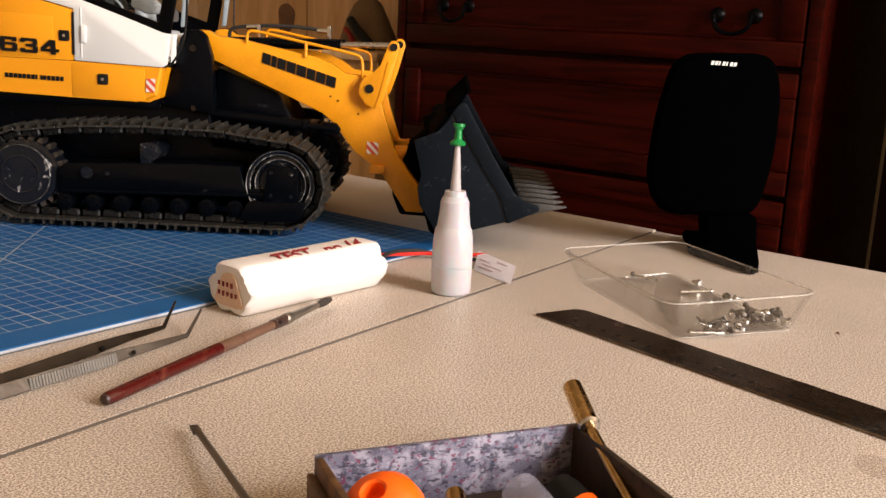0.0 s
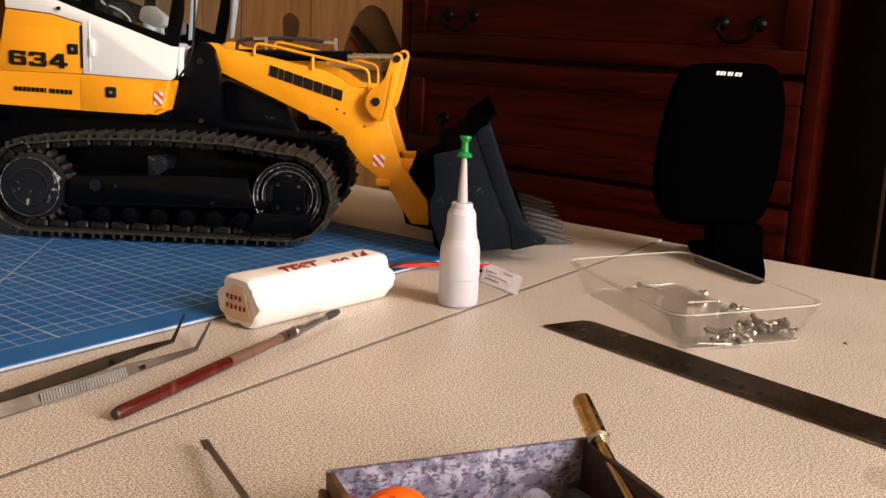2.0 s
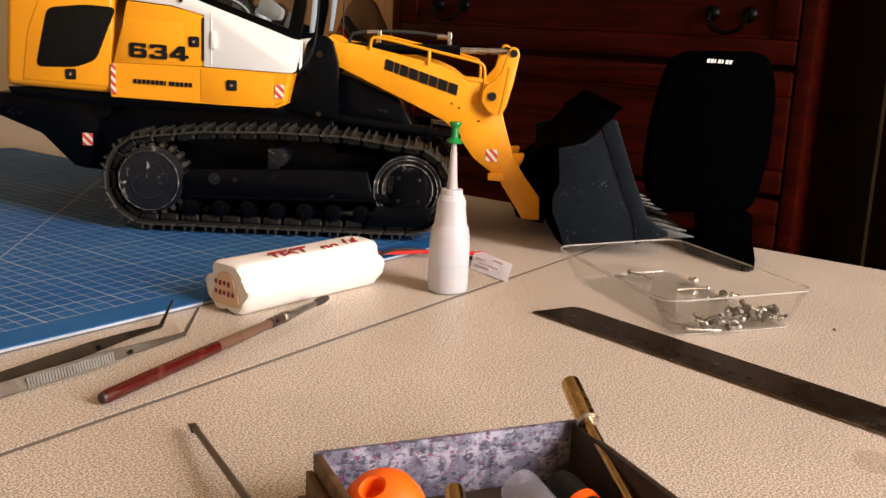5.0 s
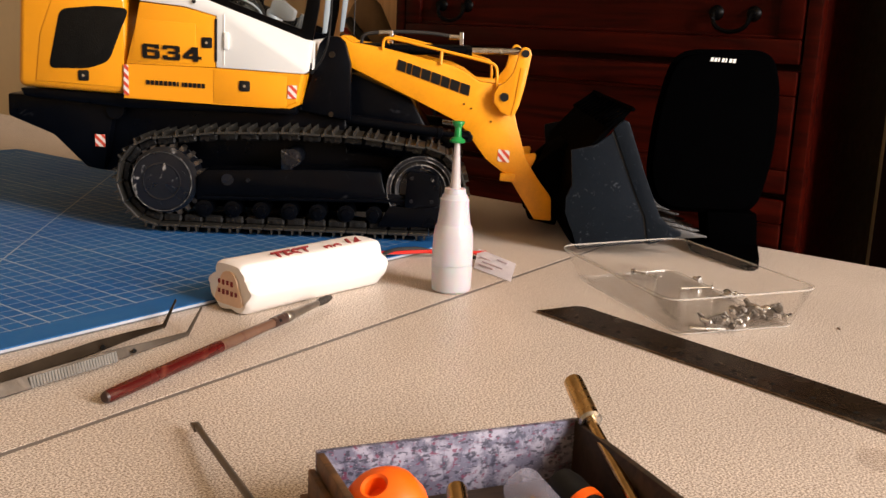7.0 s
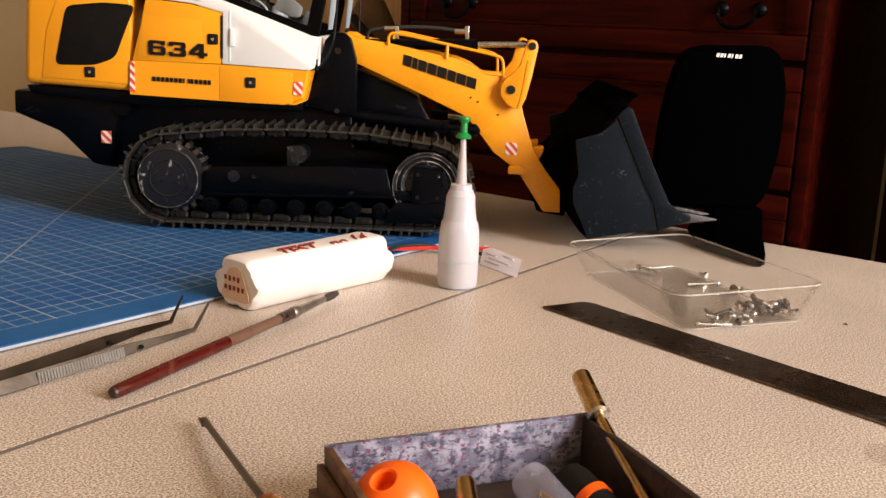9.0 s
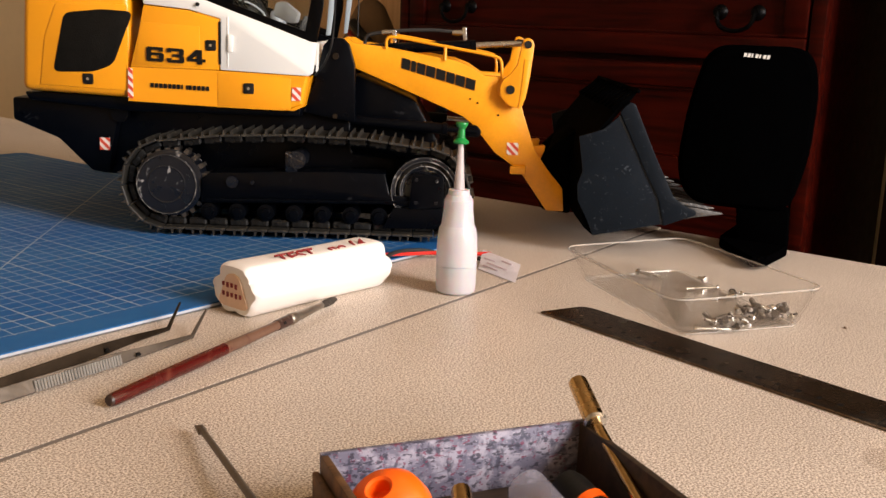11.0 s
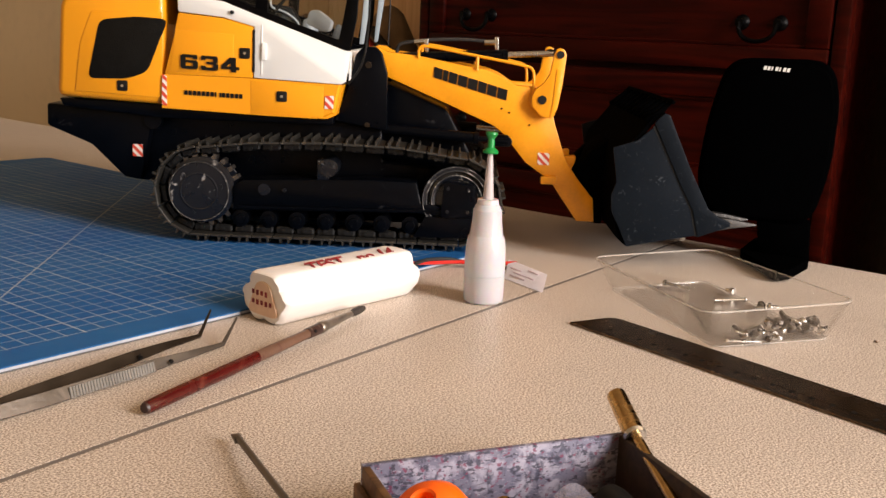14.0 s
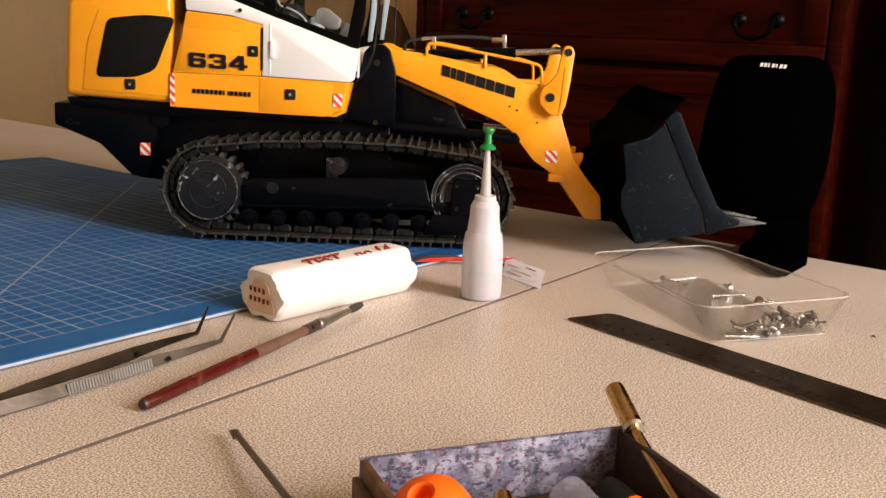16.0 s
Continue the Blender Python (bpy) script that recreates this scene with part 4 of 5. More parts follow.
def loader_pose(t):
    """How far it has driven, in metres, and its pose on the table."""
    rows = ((0, -104.9, 0.5, -51.4, 0.8), (2, -104.7, 1.3, -51.8, 0.8), (2.25, -101.2, 1.3, -51.8, 0.8), (2.5, -95.9, 1.3, -51.8, 0.8), (3, -82.6, 2, -51.85, 0.6), (3.5, -65.4, 2.4, -51.8, 0.5), (4, -48, 1.8, -51.5, 0.4), (4.5, -30.5, 1.2, -51.2, 0.2), (5, -14, 0.6, -50.9, 0.1), (5.4, -8.2, 0.2, -50.7, 0), (5.8, -7.4, 0, -50.6, 0), (13, -6.8, 0.4, -50.6, 0), (13.5, -5.9, 0.3, -50.6, 0), (14, -3.1, 0.3, -50.65, 0), (14.5, -0.6, 0.3, -50.7, 0), (15, 0.2, 0.3, -50.6, 0), (15.5, 2.3, 0.1, -50.5, 0), (16, 5, -0.2, -50.4, 0))
    along, off, turn, up = (np.interp(t, [r[0] for r in rows], [r[k] for r in rows]) for k in (1, 2, 3, 4))
    along, off, up, a = along / 1000, off / 1000, up / 1000, radians(-50.9)
    return along, pose(0.205 + along * math.cos(a) - off * math.sin(a), 0.068 + along * math.sin(a) + off * math.cos(a), up, 0, 0, turn)


LOADER = thing("crawler_loader", "yellow and white model crawler loader with dark bucket and tracks", "model loader", loader_pose(0)[1])
SPROCKET, IDLER, CARRIER, LOOP_R = (-0.056, 0.0385), (0.1215, 0.0385), (0.03, 0.0752), 0.0305


def loop_points():
    pts = [(IDLER[0], 0.008), (SPROCKET[0], 0.008)]
    pts += [(SPROCKET[0] + LOOP_R * math.cos(a), SPROCKET[1] + LOOP_R * math.sin(a)) for a in (-math.pi / 2 - math.pi * k / 24 for k in range(1, 25))]
    pts += [(-0.02, 0.0733), CARRIER, (0.08, 0.0742)]
    pts += [(IDLER[0] + LOOP_R * math.cos(a), IDLER[1] + LOOP_R * math.sin(a)) for a in (math.pi / 2 - math.pi * k / 24 for k in range(25))]
    return pts


LOOP = loop_points()
LENGTHS = np.cumsum([0] + [math.dist(a, b) for a, b in zip(LOOP, LOOP[1:])])
SHOES = 38


def on_loop(s):
    s %= LENGTHS[-1]

    def at(q):
        q %= LENGTHS[-1]
        return Vector((np.interp(q, LENGTHS, [p[0] for p in LOOP]), np.interp(q, LENGTHS, [p[1] for p in LOOP])))

    d = at(s + 0.004) - at(s - 0.004)
    p = at(s)
    return p.x, p.y, -math.degrees(math.atan2(d.y, d.x))


def shoe_mesh():
    bm = bmesh.new()
    block(-0.0069, 0.0069, 0.0, 0.036, -0.0009, 0.0007, 0.0003, 1, bm)
    for x in (-0.0042, 0.0012):
        prism([(x - 0.0008, 0.0006), (x + 0.0009, 0.0006), (x + 0.0005, 0.0037), (x - 0.0004, 0.0037)], 0.0, 0.036, bm=bm)
    k = len(bm.faces)
    for y in (0.009, 0.023):
        block(-0.0064, 0.0064, y, y + 0.004, -0.0062, -0.0009, 0.0012, 1, bm)
    rod((0.0, 0.0075, -0.0042), (0.0, 0.0285, -0.0042), 0.0016, seg=8, bm=bm)
    bm.faces.ensure_lookup_table()
    for f in bm.faces[k:]:
        f.material_index = 1
    return bm


def build_tracks():
    shoes, proto = [], None
    for side, y in ((0, 0.0), (1, WIDE - 0.036)):
        for k in range(SHOES):
            if proto is None:
                ob = proto = part("track_shoe", shoe_mesh(), [TRACK, LINK], LOADER, smooth=False)
            else:
                ob = new("track_shoe", proto.data)
                ob.parent = LOADER
            shoes.append((ob, y, LENGTHS[-1] * k / SHOES))
    return shoes


TRACK_SHOES = build_tracks()


RIMWEAR = worn("worn_rim", (0.05, 0.05, 0.05), (0.45, 0.43, 0.4), 0.5, 0.35, 110.0)


def wheels():
    out = []
    for flip, y in ((1, 0.0), (-1, WIDE)):
        def across(a, b):
            return (y + flip * a, y + flip * b) if flip > 0 else (y - b, y - a)

        # final drive and toothed ring
        q = pose(0, 0, 0, -90 * flip, 0, 0)
        disc = lathe([(0.0, 0.0), (0.0195, 0.0002), (0.0205, 0.0012), (0.0207, 0.0024), (0.0192, 0.003), (0.0192, 0.007), (0.023, 0.008), (0.023, 0.026), (0.0, 0.026)], 48)
        lathe([(0.0118, -0.0002), (0.0126, -0.0005), (0.0134, -0.0002), (0.0126, 0.0004)], 40, disc, hoop=True)
        for a in range(3):
            an = 0.6 + a * 2.1
            rod((0.0155 * math.cos(an), 0.0155 * math.sin(an), -0.0006), (0.0155 * math.cos(an), 0.0155 * math.sin(an), 0.002), 0.0016, seg=10, bm=disc)
        bmesh.ops.transform(disc, matrix=q, verts=disc.verts)
        hub = part("sprocket", disc, HUB, LOADER, "scuffed dark drive hub")
        hub.location = (SPROCKET[0], y, SPROCKET[1])
        teeth = bmesh.new()
        for k in range(22):
            a = 2 * math.pi * k / 22
            m = pose(0, 0, 0, 0, -math.degrees(a), 0)
            tooth = prism([(0.021, -0.0022), (0.0262, -0.0012), (0.0262, 0.0012), (0.021, 0.0022)], *((0.011, 0.021) if flip > 0 else (-0.021, -0.011)))
            bmesh.ops.transform(tooth, matrix=m, verts=tooth.verts)
            tmp = bpy.data.meshes.new("tmp")
            tooth.to_mesh(tmp)
            tooth.free()
            teeth.from_mesh(tmp)
            bpy.data.meshes.remove(tmp)
        part("tooth_ring", teeth, DULLSTEEL, hub)
        for r_ in (0.0204, 0.0126):
            ring = lathe([(r_ - 0.0003, -0.0001), (r_, -0.0005), (r_ + 0.0003, -0.0001), (r_, 0.0004)], 48, hoop=True)
            bmesh.ops.transform(ring, matrix=q, verts=ring.verts)
            part("worn_edge", ring, RIMWEAR, hub)
        out.append(hub)
        # idler with its worn rim
        wheel = lathe([(0.0, 0.010), (0.0145, 0.010), (0.0150, 0.008), (0.0172, 0.0072), (0.0176, 0.0095), (0.0205, 0.0102), (0.0212, 0.0065), (0.0232, 0.006), (0.0238, 0.009), (0.0243, 0.026), (0.0, 0.026)], 48)
        bmesh.ops.transform(wheel, matrix=q, verts=wheel.verts)
        idler = part("idler_wheel", wheel, HUB, LOADER, "scuffed dark idler wheel")
        idler.location = (IDLER[0], y, IDLER[1])
        for r_, dy in ((0.0235, 0.0058), (0.0175, 0.007), (0.0209, 0.0064)):
            ring = lathe([(r_ - 0.0004, dy), (r_, dy - 0.0004), (r_ + 0.0004, dy), (r_, dy + 0.0006)], 48, hoop=True)
            bmesh.ops.transform(ring, matrix=q, verts=ring.verts)
            part("worn_edge", ring, RIMWEAR, idler)
        out.append(idler)
        a0, a1 = across(0.0035, 0.0085)
        part("idler_plate", prism(rounded([(0.1105, 0.026), (0.1345, 0.0275), (0.1345, 0.050), (0.1125, 0.052)], 0.003), a0, a1, 0.0006), DARK, LOADER)
        for u, z in ((0.1155, 0.031), (0.1155, 0.047), (0.1295, 0.031), (0.1295, 0.0465)):
            part("bolt", rod((u, a0 - 0.0006 if flip > 0 else a1 + 0.0006, z), (u, (a0 + a1) / 2, z), 0.0013, seg=10), HUB, LOADER)
        # frame of the track
        a0, a1 = across(0.006, 0.030)
        part("track_frame", prism([(-0.034, 0.0255), (0.094, 0.0285), (0.115, 0.0265), (0.115, 0.0335), (0.097, 0.036), (0.0935, 0.050), (0.06, 0.0505), (-0.027, 0.047), (-0.034, 0.042)], a0, a1, 0.001), DARK, LOADER)
        part("track_guard", prism([(0.092, 0.0115), (0.136, 0.0125), (0.140, 0.027), (0.100, 0.0265)], *across(0.005, 0.009), 0.0008), DARK, LOADER)
        part("frame_ledge", prism([(-0.03, 0.0275), (0.112, 0.030), (0.112, 0.0315), (-0.03, 0.029)], *across(0.0045, 0.0065)), DARK, LOADER)
        part("carrier_bracket", prism([(0.0245, 0.046), (0.0325, 0.0465), (0.0325, 0.0635), (0.0245, 0.063)], *across(0.007, 0.012), 0.0006), HUB, LOADER)
        part("carrier_roller", rod((0.0325, across(0.006, 0.03)[0], 0.0575), (0.0325, across(0.006, 0.03)[1], 0.0575), 0.0062, seg=20), HUB, LOADER)
        for k in range(7):
            u = -0.029 + k * 0.0198
            r = part("track_roller", lathe([(0.0, 0.0), (0.0032, 0.0003), (0.0035, 0.002), (0.006, 0.0024), (0.0062, 0.020), (0.0, 0.02)], 18, m=Matrix.Translation((u, across(0.0055, 0)[0] if flip > 0 else y - 0.0055, 0.0195)) @ q), DARK, LOADER)
        for u in (-0.012, 0.002):
            part("frame_bolt", rod((u, across(0.0045, 0)[0] if flip > 0 else y - 0.0045, 0.041), (u, y + flip * 0.008, 0.041), 0.0042 if u < 0 else 0.0014, seg=12), HUB, LOADER)
    return out


WHEELS = wheels()


def panel(name, outline, y, thick, mat, bevel=0.0005, label=""):
    """A panel laid on the near side and its twin on the far side."""
    part(name, prism(outline, y, y + thick, bevel), mat, LOADER, label)
    return part(name, prism(outline, WIDE - y - thick, WIDE - y, bevel), mat, LOADER, label)


def latch(u, z, y):
    base = part("latch", prism(rounded([(u - 0.0036, z - 0.0036), (u + 0.0036, z - 0.0036), (u + 0.0036, z + 0.0036), (u - 0.0036, z + 0.0036)], 0.0012), y - 0.0008, y + 0.001, 0.0003), BLACK, LOADER, "black square latch")
    part("lock", rod((u, y - 0.0014, z), (u, y, z), 0.001, seg=12), STEEL, base)


def hull():
    w = WIDE
    # dark chassis
    part("chassis", prism([(-0.168, 0.0925), (-0.1685, 0.0765), (-0.138, 0.064), (-0.113, 0.0395), (-0.095, 0.0385), (-0.04, 0.03), (0.12, 0.03), (0.125, 0.055), (0.068, 0.06), (0.066, 0.0915)], 0.036, w - 0.036, 0.002), DARK, LOADER, "dark chassis")
    part("counterweight", prism([(-0.170, 0.0925), (-0.1703, 0.0768), (-0.139, 0.0645), (-0.116, 0.042), (-0.104, 0.0405), (-0.094, 0.0915)], 0.0275, w - 0.0275, 0.002), DARK, LOADER, "dark rear counterweight")
    part("deck", prism([(-0.155, 0.0915), (-0.158, 0.097), (-0.08, 0.0955), (0.0335, 0.0915), (0.033, 0.086), (-0.085, 0.086)], 0.02, w - 0.02, 0.001), DARK, LOADER)
    # added dark block, stops the bright table showing through under the chassis
    part("belly_filler", prism([(-0.062, 0.034), (-0.05, 0.014), (0.11, 0.014), (0.122, 0.034)], 0.046, w - 0.046, 0.001), DARK, LOADER)
    part("round_cover", rod((-0.0945, 0.0255, 0.0835), (-0.0945, 0.031, 0.0835), 0.0062, seg=24), DARK, LOADER)
    # engine hood
    hood = [(-0.1572, 0.0985), (-0.0815, 0.0955), (-0.0815, 0.186), (-0.128, 0.186), (-0.145, 0.180), (-0.1535, 0.160)]
    part("engine_hood", prism(hood, 0.0135, w - 0.0135, 0.005, 3), YELLOW, LOADER, "yellow engine hood")
    door = [(-0.1438, 0.103), (-0.0835, 0.1005), (-0.0835, 0.158), (-0.131, 0.157), (-0.1395, 0.135)]
    panel("hood_door", door, 0.0128, 0.002, YELLOW, 0.0004)
    panel("hood_grille", rounded([(-0.1347, 0.1118), (-0.1075, 0.1125), (-0.0935, 0.1178), (-0.0792, 0.1535), (-0.100, 0.1545), (-0.1255, 0.1515)], 0.005, 4), 0.0122, 0.002, GRILLE, 0.0004, "black mesh grille")
    # lower side tanks and the middle panel
    tank = [(-0.0838, 0.0937), (-0.0105, 0.0913), (0.0295, 0.0905), (0.0362, 0.0935), (0.0405, 0.1142), (-0.0255, 0.1163), (-0.0815, 0.117)]
    bm = prism(tank, 0.012, w - 0.012)
    corner = [e for e in bm.edges if all(v.co.x > 0.025 for v in e.verts) and abs(e.verts[0].co.y - e.verts[1].co.y) < 1e-6 and abs(e.verts[0].co.z - e.verts[1].co.z) > 0.002]
    bmesh.ops.bevel(bm, geom=corner, offset=0.003, segments=3, affect="EDGES")
    part("side_tank", bm, YELLOW, LOADER, "yellow side tank")
    panel("tank_lid", [(-0.0225, 0.0925), (0.0275, 0.0912), (0.0275, 0.1128), (-0.0225, 0.1148)], 0.0117, 0.001, YELLOW, 0.0002)
    panel("side_panel", [(-0.0815, 0.1168), (-0.0212, 0.1165), (-0.0207, 0.1503), (-0.0414, 0.1556), (-0.0715, 0.1582), (-0.0755, 0.14)], 0.0112, 0.004, YELLOW, 0.0008)
    panel("panel_rise", [(-0.078, 0.119), (-0.034, 0.1185), (-0.034, 0.1452), (-0.0735, 0.147)], 0.0108, 0.001, YELLOW, 0.0003)
    panel("hinge", [(-0.0212, 0.1205), (-0.0198, 0.1205), (-0.0195, 0.149), (-0.0209, 0.149)], 0.0105, 0.0015, BLACK, 0.0002, "black hinge strip")
    # cab
    side = [(-0.0718, 0.1588), (-0.0412, 0.1562), (-0.0202, 0.1508), (-0.0206, 0.1166), (0.0395, 0.1145), (0.0424, 0.1165), (0.0452, 0.1372), (0.0405, 0.1378), (0.012, 0.1480), (-0.014, 0.1570), (-0.041, 0.1667), (-0.0722, 0.171)]
    panel("cab_side", side, 0.0115, 0.005, WHITE, 0.0009, "white cab side")
    panel("door_edge", [(-0.0155, 0.1185), (-0.0148, 0.1185), (-0.0145, 0.152), (-0.0152, 0.1522)], 0.0110, 0.0008, WHITE, 0.0002)
    panel("door_handle", rounded([(-0.0150, 0.1290), (-0.0118, 0.1288), (-0.0115, 0.1402), (-0.0147, 0.1406)], 0.0008), 0.0098, 0.002, WHITE, 0.0004)
    # added dark sheet that hides the white inside of the far cab side
    part("dark_lining", prism(side, WIDE - 0.0185, WIDE - 0.0168), DARK, LOADER)
    part("cab_floor", block(-0.07, 0.044, 0.0165, w - 0.0165, 0.1165, 0.122), DARK, LOADER)
    part("cab_front", block(0.0395, 0.0445, 0.0165, w - 0.0165, 0.117, 0.137, 0.001), WHITE, LOADER)
    part("cab_back", block(-0.0725, -0.0665, 0.02, w - 0.02, 0.15, 0.235, 0.002), DARK, LOADER)
    part("cab_roof", block(-0.074, 0.058, 0.014, w - 0.014, 0.233, 0.243, 0.004), WHITE, LOADER)
    frame = [(0.0405, 0.1372), (0.0448, 0.1372), (0.049, 0.16), (0.053, 0.234), (0.0475, 0.234), (0.0415, 0.168), (0.0370, 0.1445), (0.012, 0.1528), (-0.014, 0.1618), (-0.041, 0.1715), (-0.0695, 0.1765), (-0.0695, 0.1705), (-0.041, 0.1663), (-0.014, 0.1566), (0.012, 0.1476)]
    panel("window_surround", frame, 0.0122, 0.004, GLOSSBLACK, 0.0005, "glossy black window surround")
    panel("door_pillar", [(-0.0200, 0.1595), (-0.0118, 0.1565), (-0.0088, 0.234), (-0.0168, 0.234)], 0.0124, 0.004, GLOSSBLACK, 0.0005)
    panel("side_glass", [(0.041, 0.141), (0.047, 0.165), (0.049, 0.232), (-0.068, 0.232), (-0.068, 0.173), (-0.041, 0.169), (-0.014, 0.159), (0.012, 0.150)], 0.0145, 0.001, GLASS, 0)
    panel("front_pillar", [(0.0505, 0.142), (0.0535, 0.1425), (0.0585, 0.18), (0.061, 0.234), (0.056, 0.234), (0.0535, 0.18)], 0.018, 0.003, PILLAR, 0.0005, "front pillar, its pale reflection put into the colour")
    part("seat_back", block(0.004, 0.012, 0.066, 0.098, 0.132, 0.158, 0.003), SEAT_GREY, LOADER, "grey seat back")
    part("seat", block(0.006, 0.03, 0.064, 0.1, 0.128, 0.138, 0.003), SEAT_GREY, LOADER, "grey seat")
    part("console", prism(rounded([(0.0115, 0.1545), (0.0225, 0.1495), (0.0275, 0.1495), (0.0295, 0.1565), (0.019, 0.1645), (0.0135, 0.163)], 0.002), 0.034, 0.05, 0.001), SEAT_GREY, LOADER, "pale grey console")
    part("control_box", prism(rounded([(-0.012, 0.150), (0.0072, 0.146), (0.0078, 0.1545), (0.001, 0.1655), (-0.0125, 0.1668)], 0.002), 0.033, 0.045, 0.001), BLACK, LOADER, "black control box")
    part("dial", rod((-0.0015, 0.0315, 0.158), (-0.0015, 0.0335, 0.158), 0.0036, seg=24), GRIP, LOADER, "round grey dial")
    part("grab_tube", tube([(-0.0125, 0.030, 0.172), (-0.0125, 0.030, 0.164), (-0.004, 0.030, 0.1625), (0.006, 0.030, 0.1565), (0.0085, 0.030, 0.1495)], 0.0007, 8), SEAT_GREY, LOADER, "pale bent tube")
    part("arm_rest", prism(rounded([(0.026, 0.1445), (0.0345, 0.1445), (0.0345, 0.1525), (0.030, 0.1555)], 0.002), 0.06, 0.075, 0.001), GRIP, LOADER)
    part("lever", tube([(-0.012, 0.03, 0.150), (-0.009, 0.03, 0.163), (-0.002, 0.03, 0.171)], 0.0012, 8), BLACK, LOADER)
    for u, z, y in ((-0.111, 0.1077, 0.0128), (-0.0012, 0.1049, 0.0115), (-0.0265, 0.1330, 0.0112)):
        latch(u, z, y)
    part("side_lamp", rod((-0.035, 0.0098, 0.1598), (-0.035, 0.012, 0.1598), 0.0013, seg=12), BLACK, LOADER)
    # warning tape
    for name_, quad, y in (("tape", [(-0.1095, 0.0575), (-0.1025, 0.0573), (-0.1025, 0.066), (-0.1095, 0.066)], 0.0268), ("tape", [(-0.0838, 0.0965), (-0.0803, 0.0952), (-0.0803, 0.1155), (-0.0830, 0.1165)], 0.0114)):
        part("warning_tape", prism(quad, y, y + 0.0006), TAPE, LOADER, "red and white warning tape")
    patch = part("warning_tape", prism([(-0.003, -0.0045), (0.003, -0.0045), (0.0035, 0.0045), (-0.0025, 0.0045)], -0.0003, 0.0003), TAPE, LOADER, "red and white warning tape")
    patch.matrix_basis = pose(0.0312, 0.0114, 0.1022)
    # model number and the name bars beneath
    wide, tall = 0.0116, 0.0097
    for k, strokes in enumerate(DIGITS):
        bm = bmesh.new()
        for j, st in enumerate(strokes):
            if len(st) == 4 and not isinstance(st[0], tuple):
                st = [(st[0], st[1]), (st[2], st[1]), (st[2], st[3]), (st[0], st[3])]
            pts = [(-0.0700 + 0.0139 * k + p * wide, 0.1212 + q * tall - 0.035 * (0.0139 * k + p * wide)) for p, q in st]
            prism(pts, 0.0098 - 0.00003 * j, 0.0108, bm=bm)
        part("model_digit", bm, BLACK_INK, LOADER, "black wide digit " + "634"[k])
    u = -0.0682
    for k, wd in enumerate((1, 1, 1, 1, 1, 1, 1, .5, 0, .5, 1, 1, 1, 1, 1)):
        if wd:
            part("name_bar", block(u, u + 0.0021 * wd, 0.0113, 0.0121, 0.1034 - 0.00008 * k, 0.1064 - 0.00008 * k), BLACK_INK, LOADER)
        u += 0.0030 * (wd or 0.6)
    # tower that carries the arms
    tower = [(0.0335, 0.0885), (0.0705, 0.0825), (0.0697, 0.1222), (0.0655, 0.1365), (0.061, 0.1405), (0.0525, 0.1405), (0.0475, 0.135), (0.0425, 0.112)]
    for y in (0.028, w - 0.028 - 0.008):
        part("tower", prism(tower, y, y + 0.008, 0.001), DARK, LOADER, "dark arm tower")
    part("tower_core", prism([(0.046, 0.088), (0.068, 0.086), (0.066, 0.112), (0.05, 0.118)], 0.036, w - 0.036, 0.001), DARK, LOADER)
    part("nose_guard", prism([(0.066, 0.06), (0.125, 0.054), (0.131, 0.066), (0.112, 0.098), (0.068, 0.115)], 0.052, w - 0.052, 0.002), DARK, LOADER, "dark nose guard")
    part("pivot_pin", rod((0.0565, 0.0265, 0.128), (0.0565, w - 0.0265, 0.128), 0.0022, seg=16), BROWNSTEEL, LOADER)
    part("lower_pin", rod((0.0565, 0.027, 0.0865), (0.0565, 0.04, 0.0865), 0.0018, seg=16), BROWNSTEEL, LOADER)
    part("mirror_stay", tube([(0.044, 0.013, 0.115), (0.054, 0.01, 0.128), (0.0575, 0.01, 0.15), (0.059, 0.01, 0.235)], 0.0008, 8), BLACK, LOADER)
    part("aerial", tube([(0.063, 0.13, 0.14), (0.064, 0.13, 0.19), (0.0645, 0.13, 0.25)], 0.0006, 6), BLACK, LOADER)


GRILLE = material("mesh_grille", (0.006, 0.0055, 0.0045), 0.6, vary=0.4, scale=300.0, bump=0.2, bump_scale=900, Specular_IOR_Level=0.1)
# near-black bucket paint: the shade behind the side plates is put into the colour
SHADED_BLACK = material("shaded_black_paint", (0.0007, 0.0007, 0.0009), 0.8, vary=0.5, scale=60.0, bump=0.1, bump_scale=200, Specular_IOR_Level=0.01)
# strokes of the wide figures six, three and four, in a unit square
DIGITS = (
    ((0, .08, .27, .92), (.08, .79, .96, 1), (.08, 0, .92, .21), (.2, .44, .92, .62), (.73, .08, 1, .55), (.72, .7, .97, .94)),
    ((.05, .79, .92, 1), (.05, 0, .92, .21), (.32, .42, .9, .6), (.72, .55, .98, .93), (.73, .07, 1, .47), (0, .07, .25, .3), (0, .7, .25, .93)),
    (((0, .18), (.26, .36), (.74, .8), (.74, 1), (.5, 1), (0, .42)), (0, .18, 1.04, .38), (.56, 0, .84, 1)),
)
# pale colour imitates the reflection on a glossy black pillar
PILLAR = material("pillar_reflection", (0.30, 0.36, 0.40), 0.4, vary=0.05, Specular_IOR_Level=0.1)
hull()

# ---- lift arms, crank, cylinders and bucket, built about their pivots ----
ARM_PIVOT, CRANK_PIVOT, CRANK_TOP, LIFT_EYE, LIFT_BASE, TILT_BASE = (0.0559, 0.1278), (0.1795, 0.1083), (0.1905, 0.1402), (0.1565, 0.0775), (0.058, 0.0835), (0.068, 0.1318)


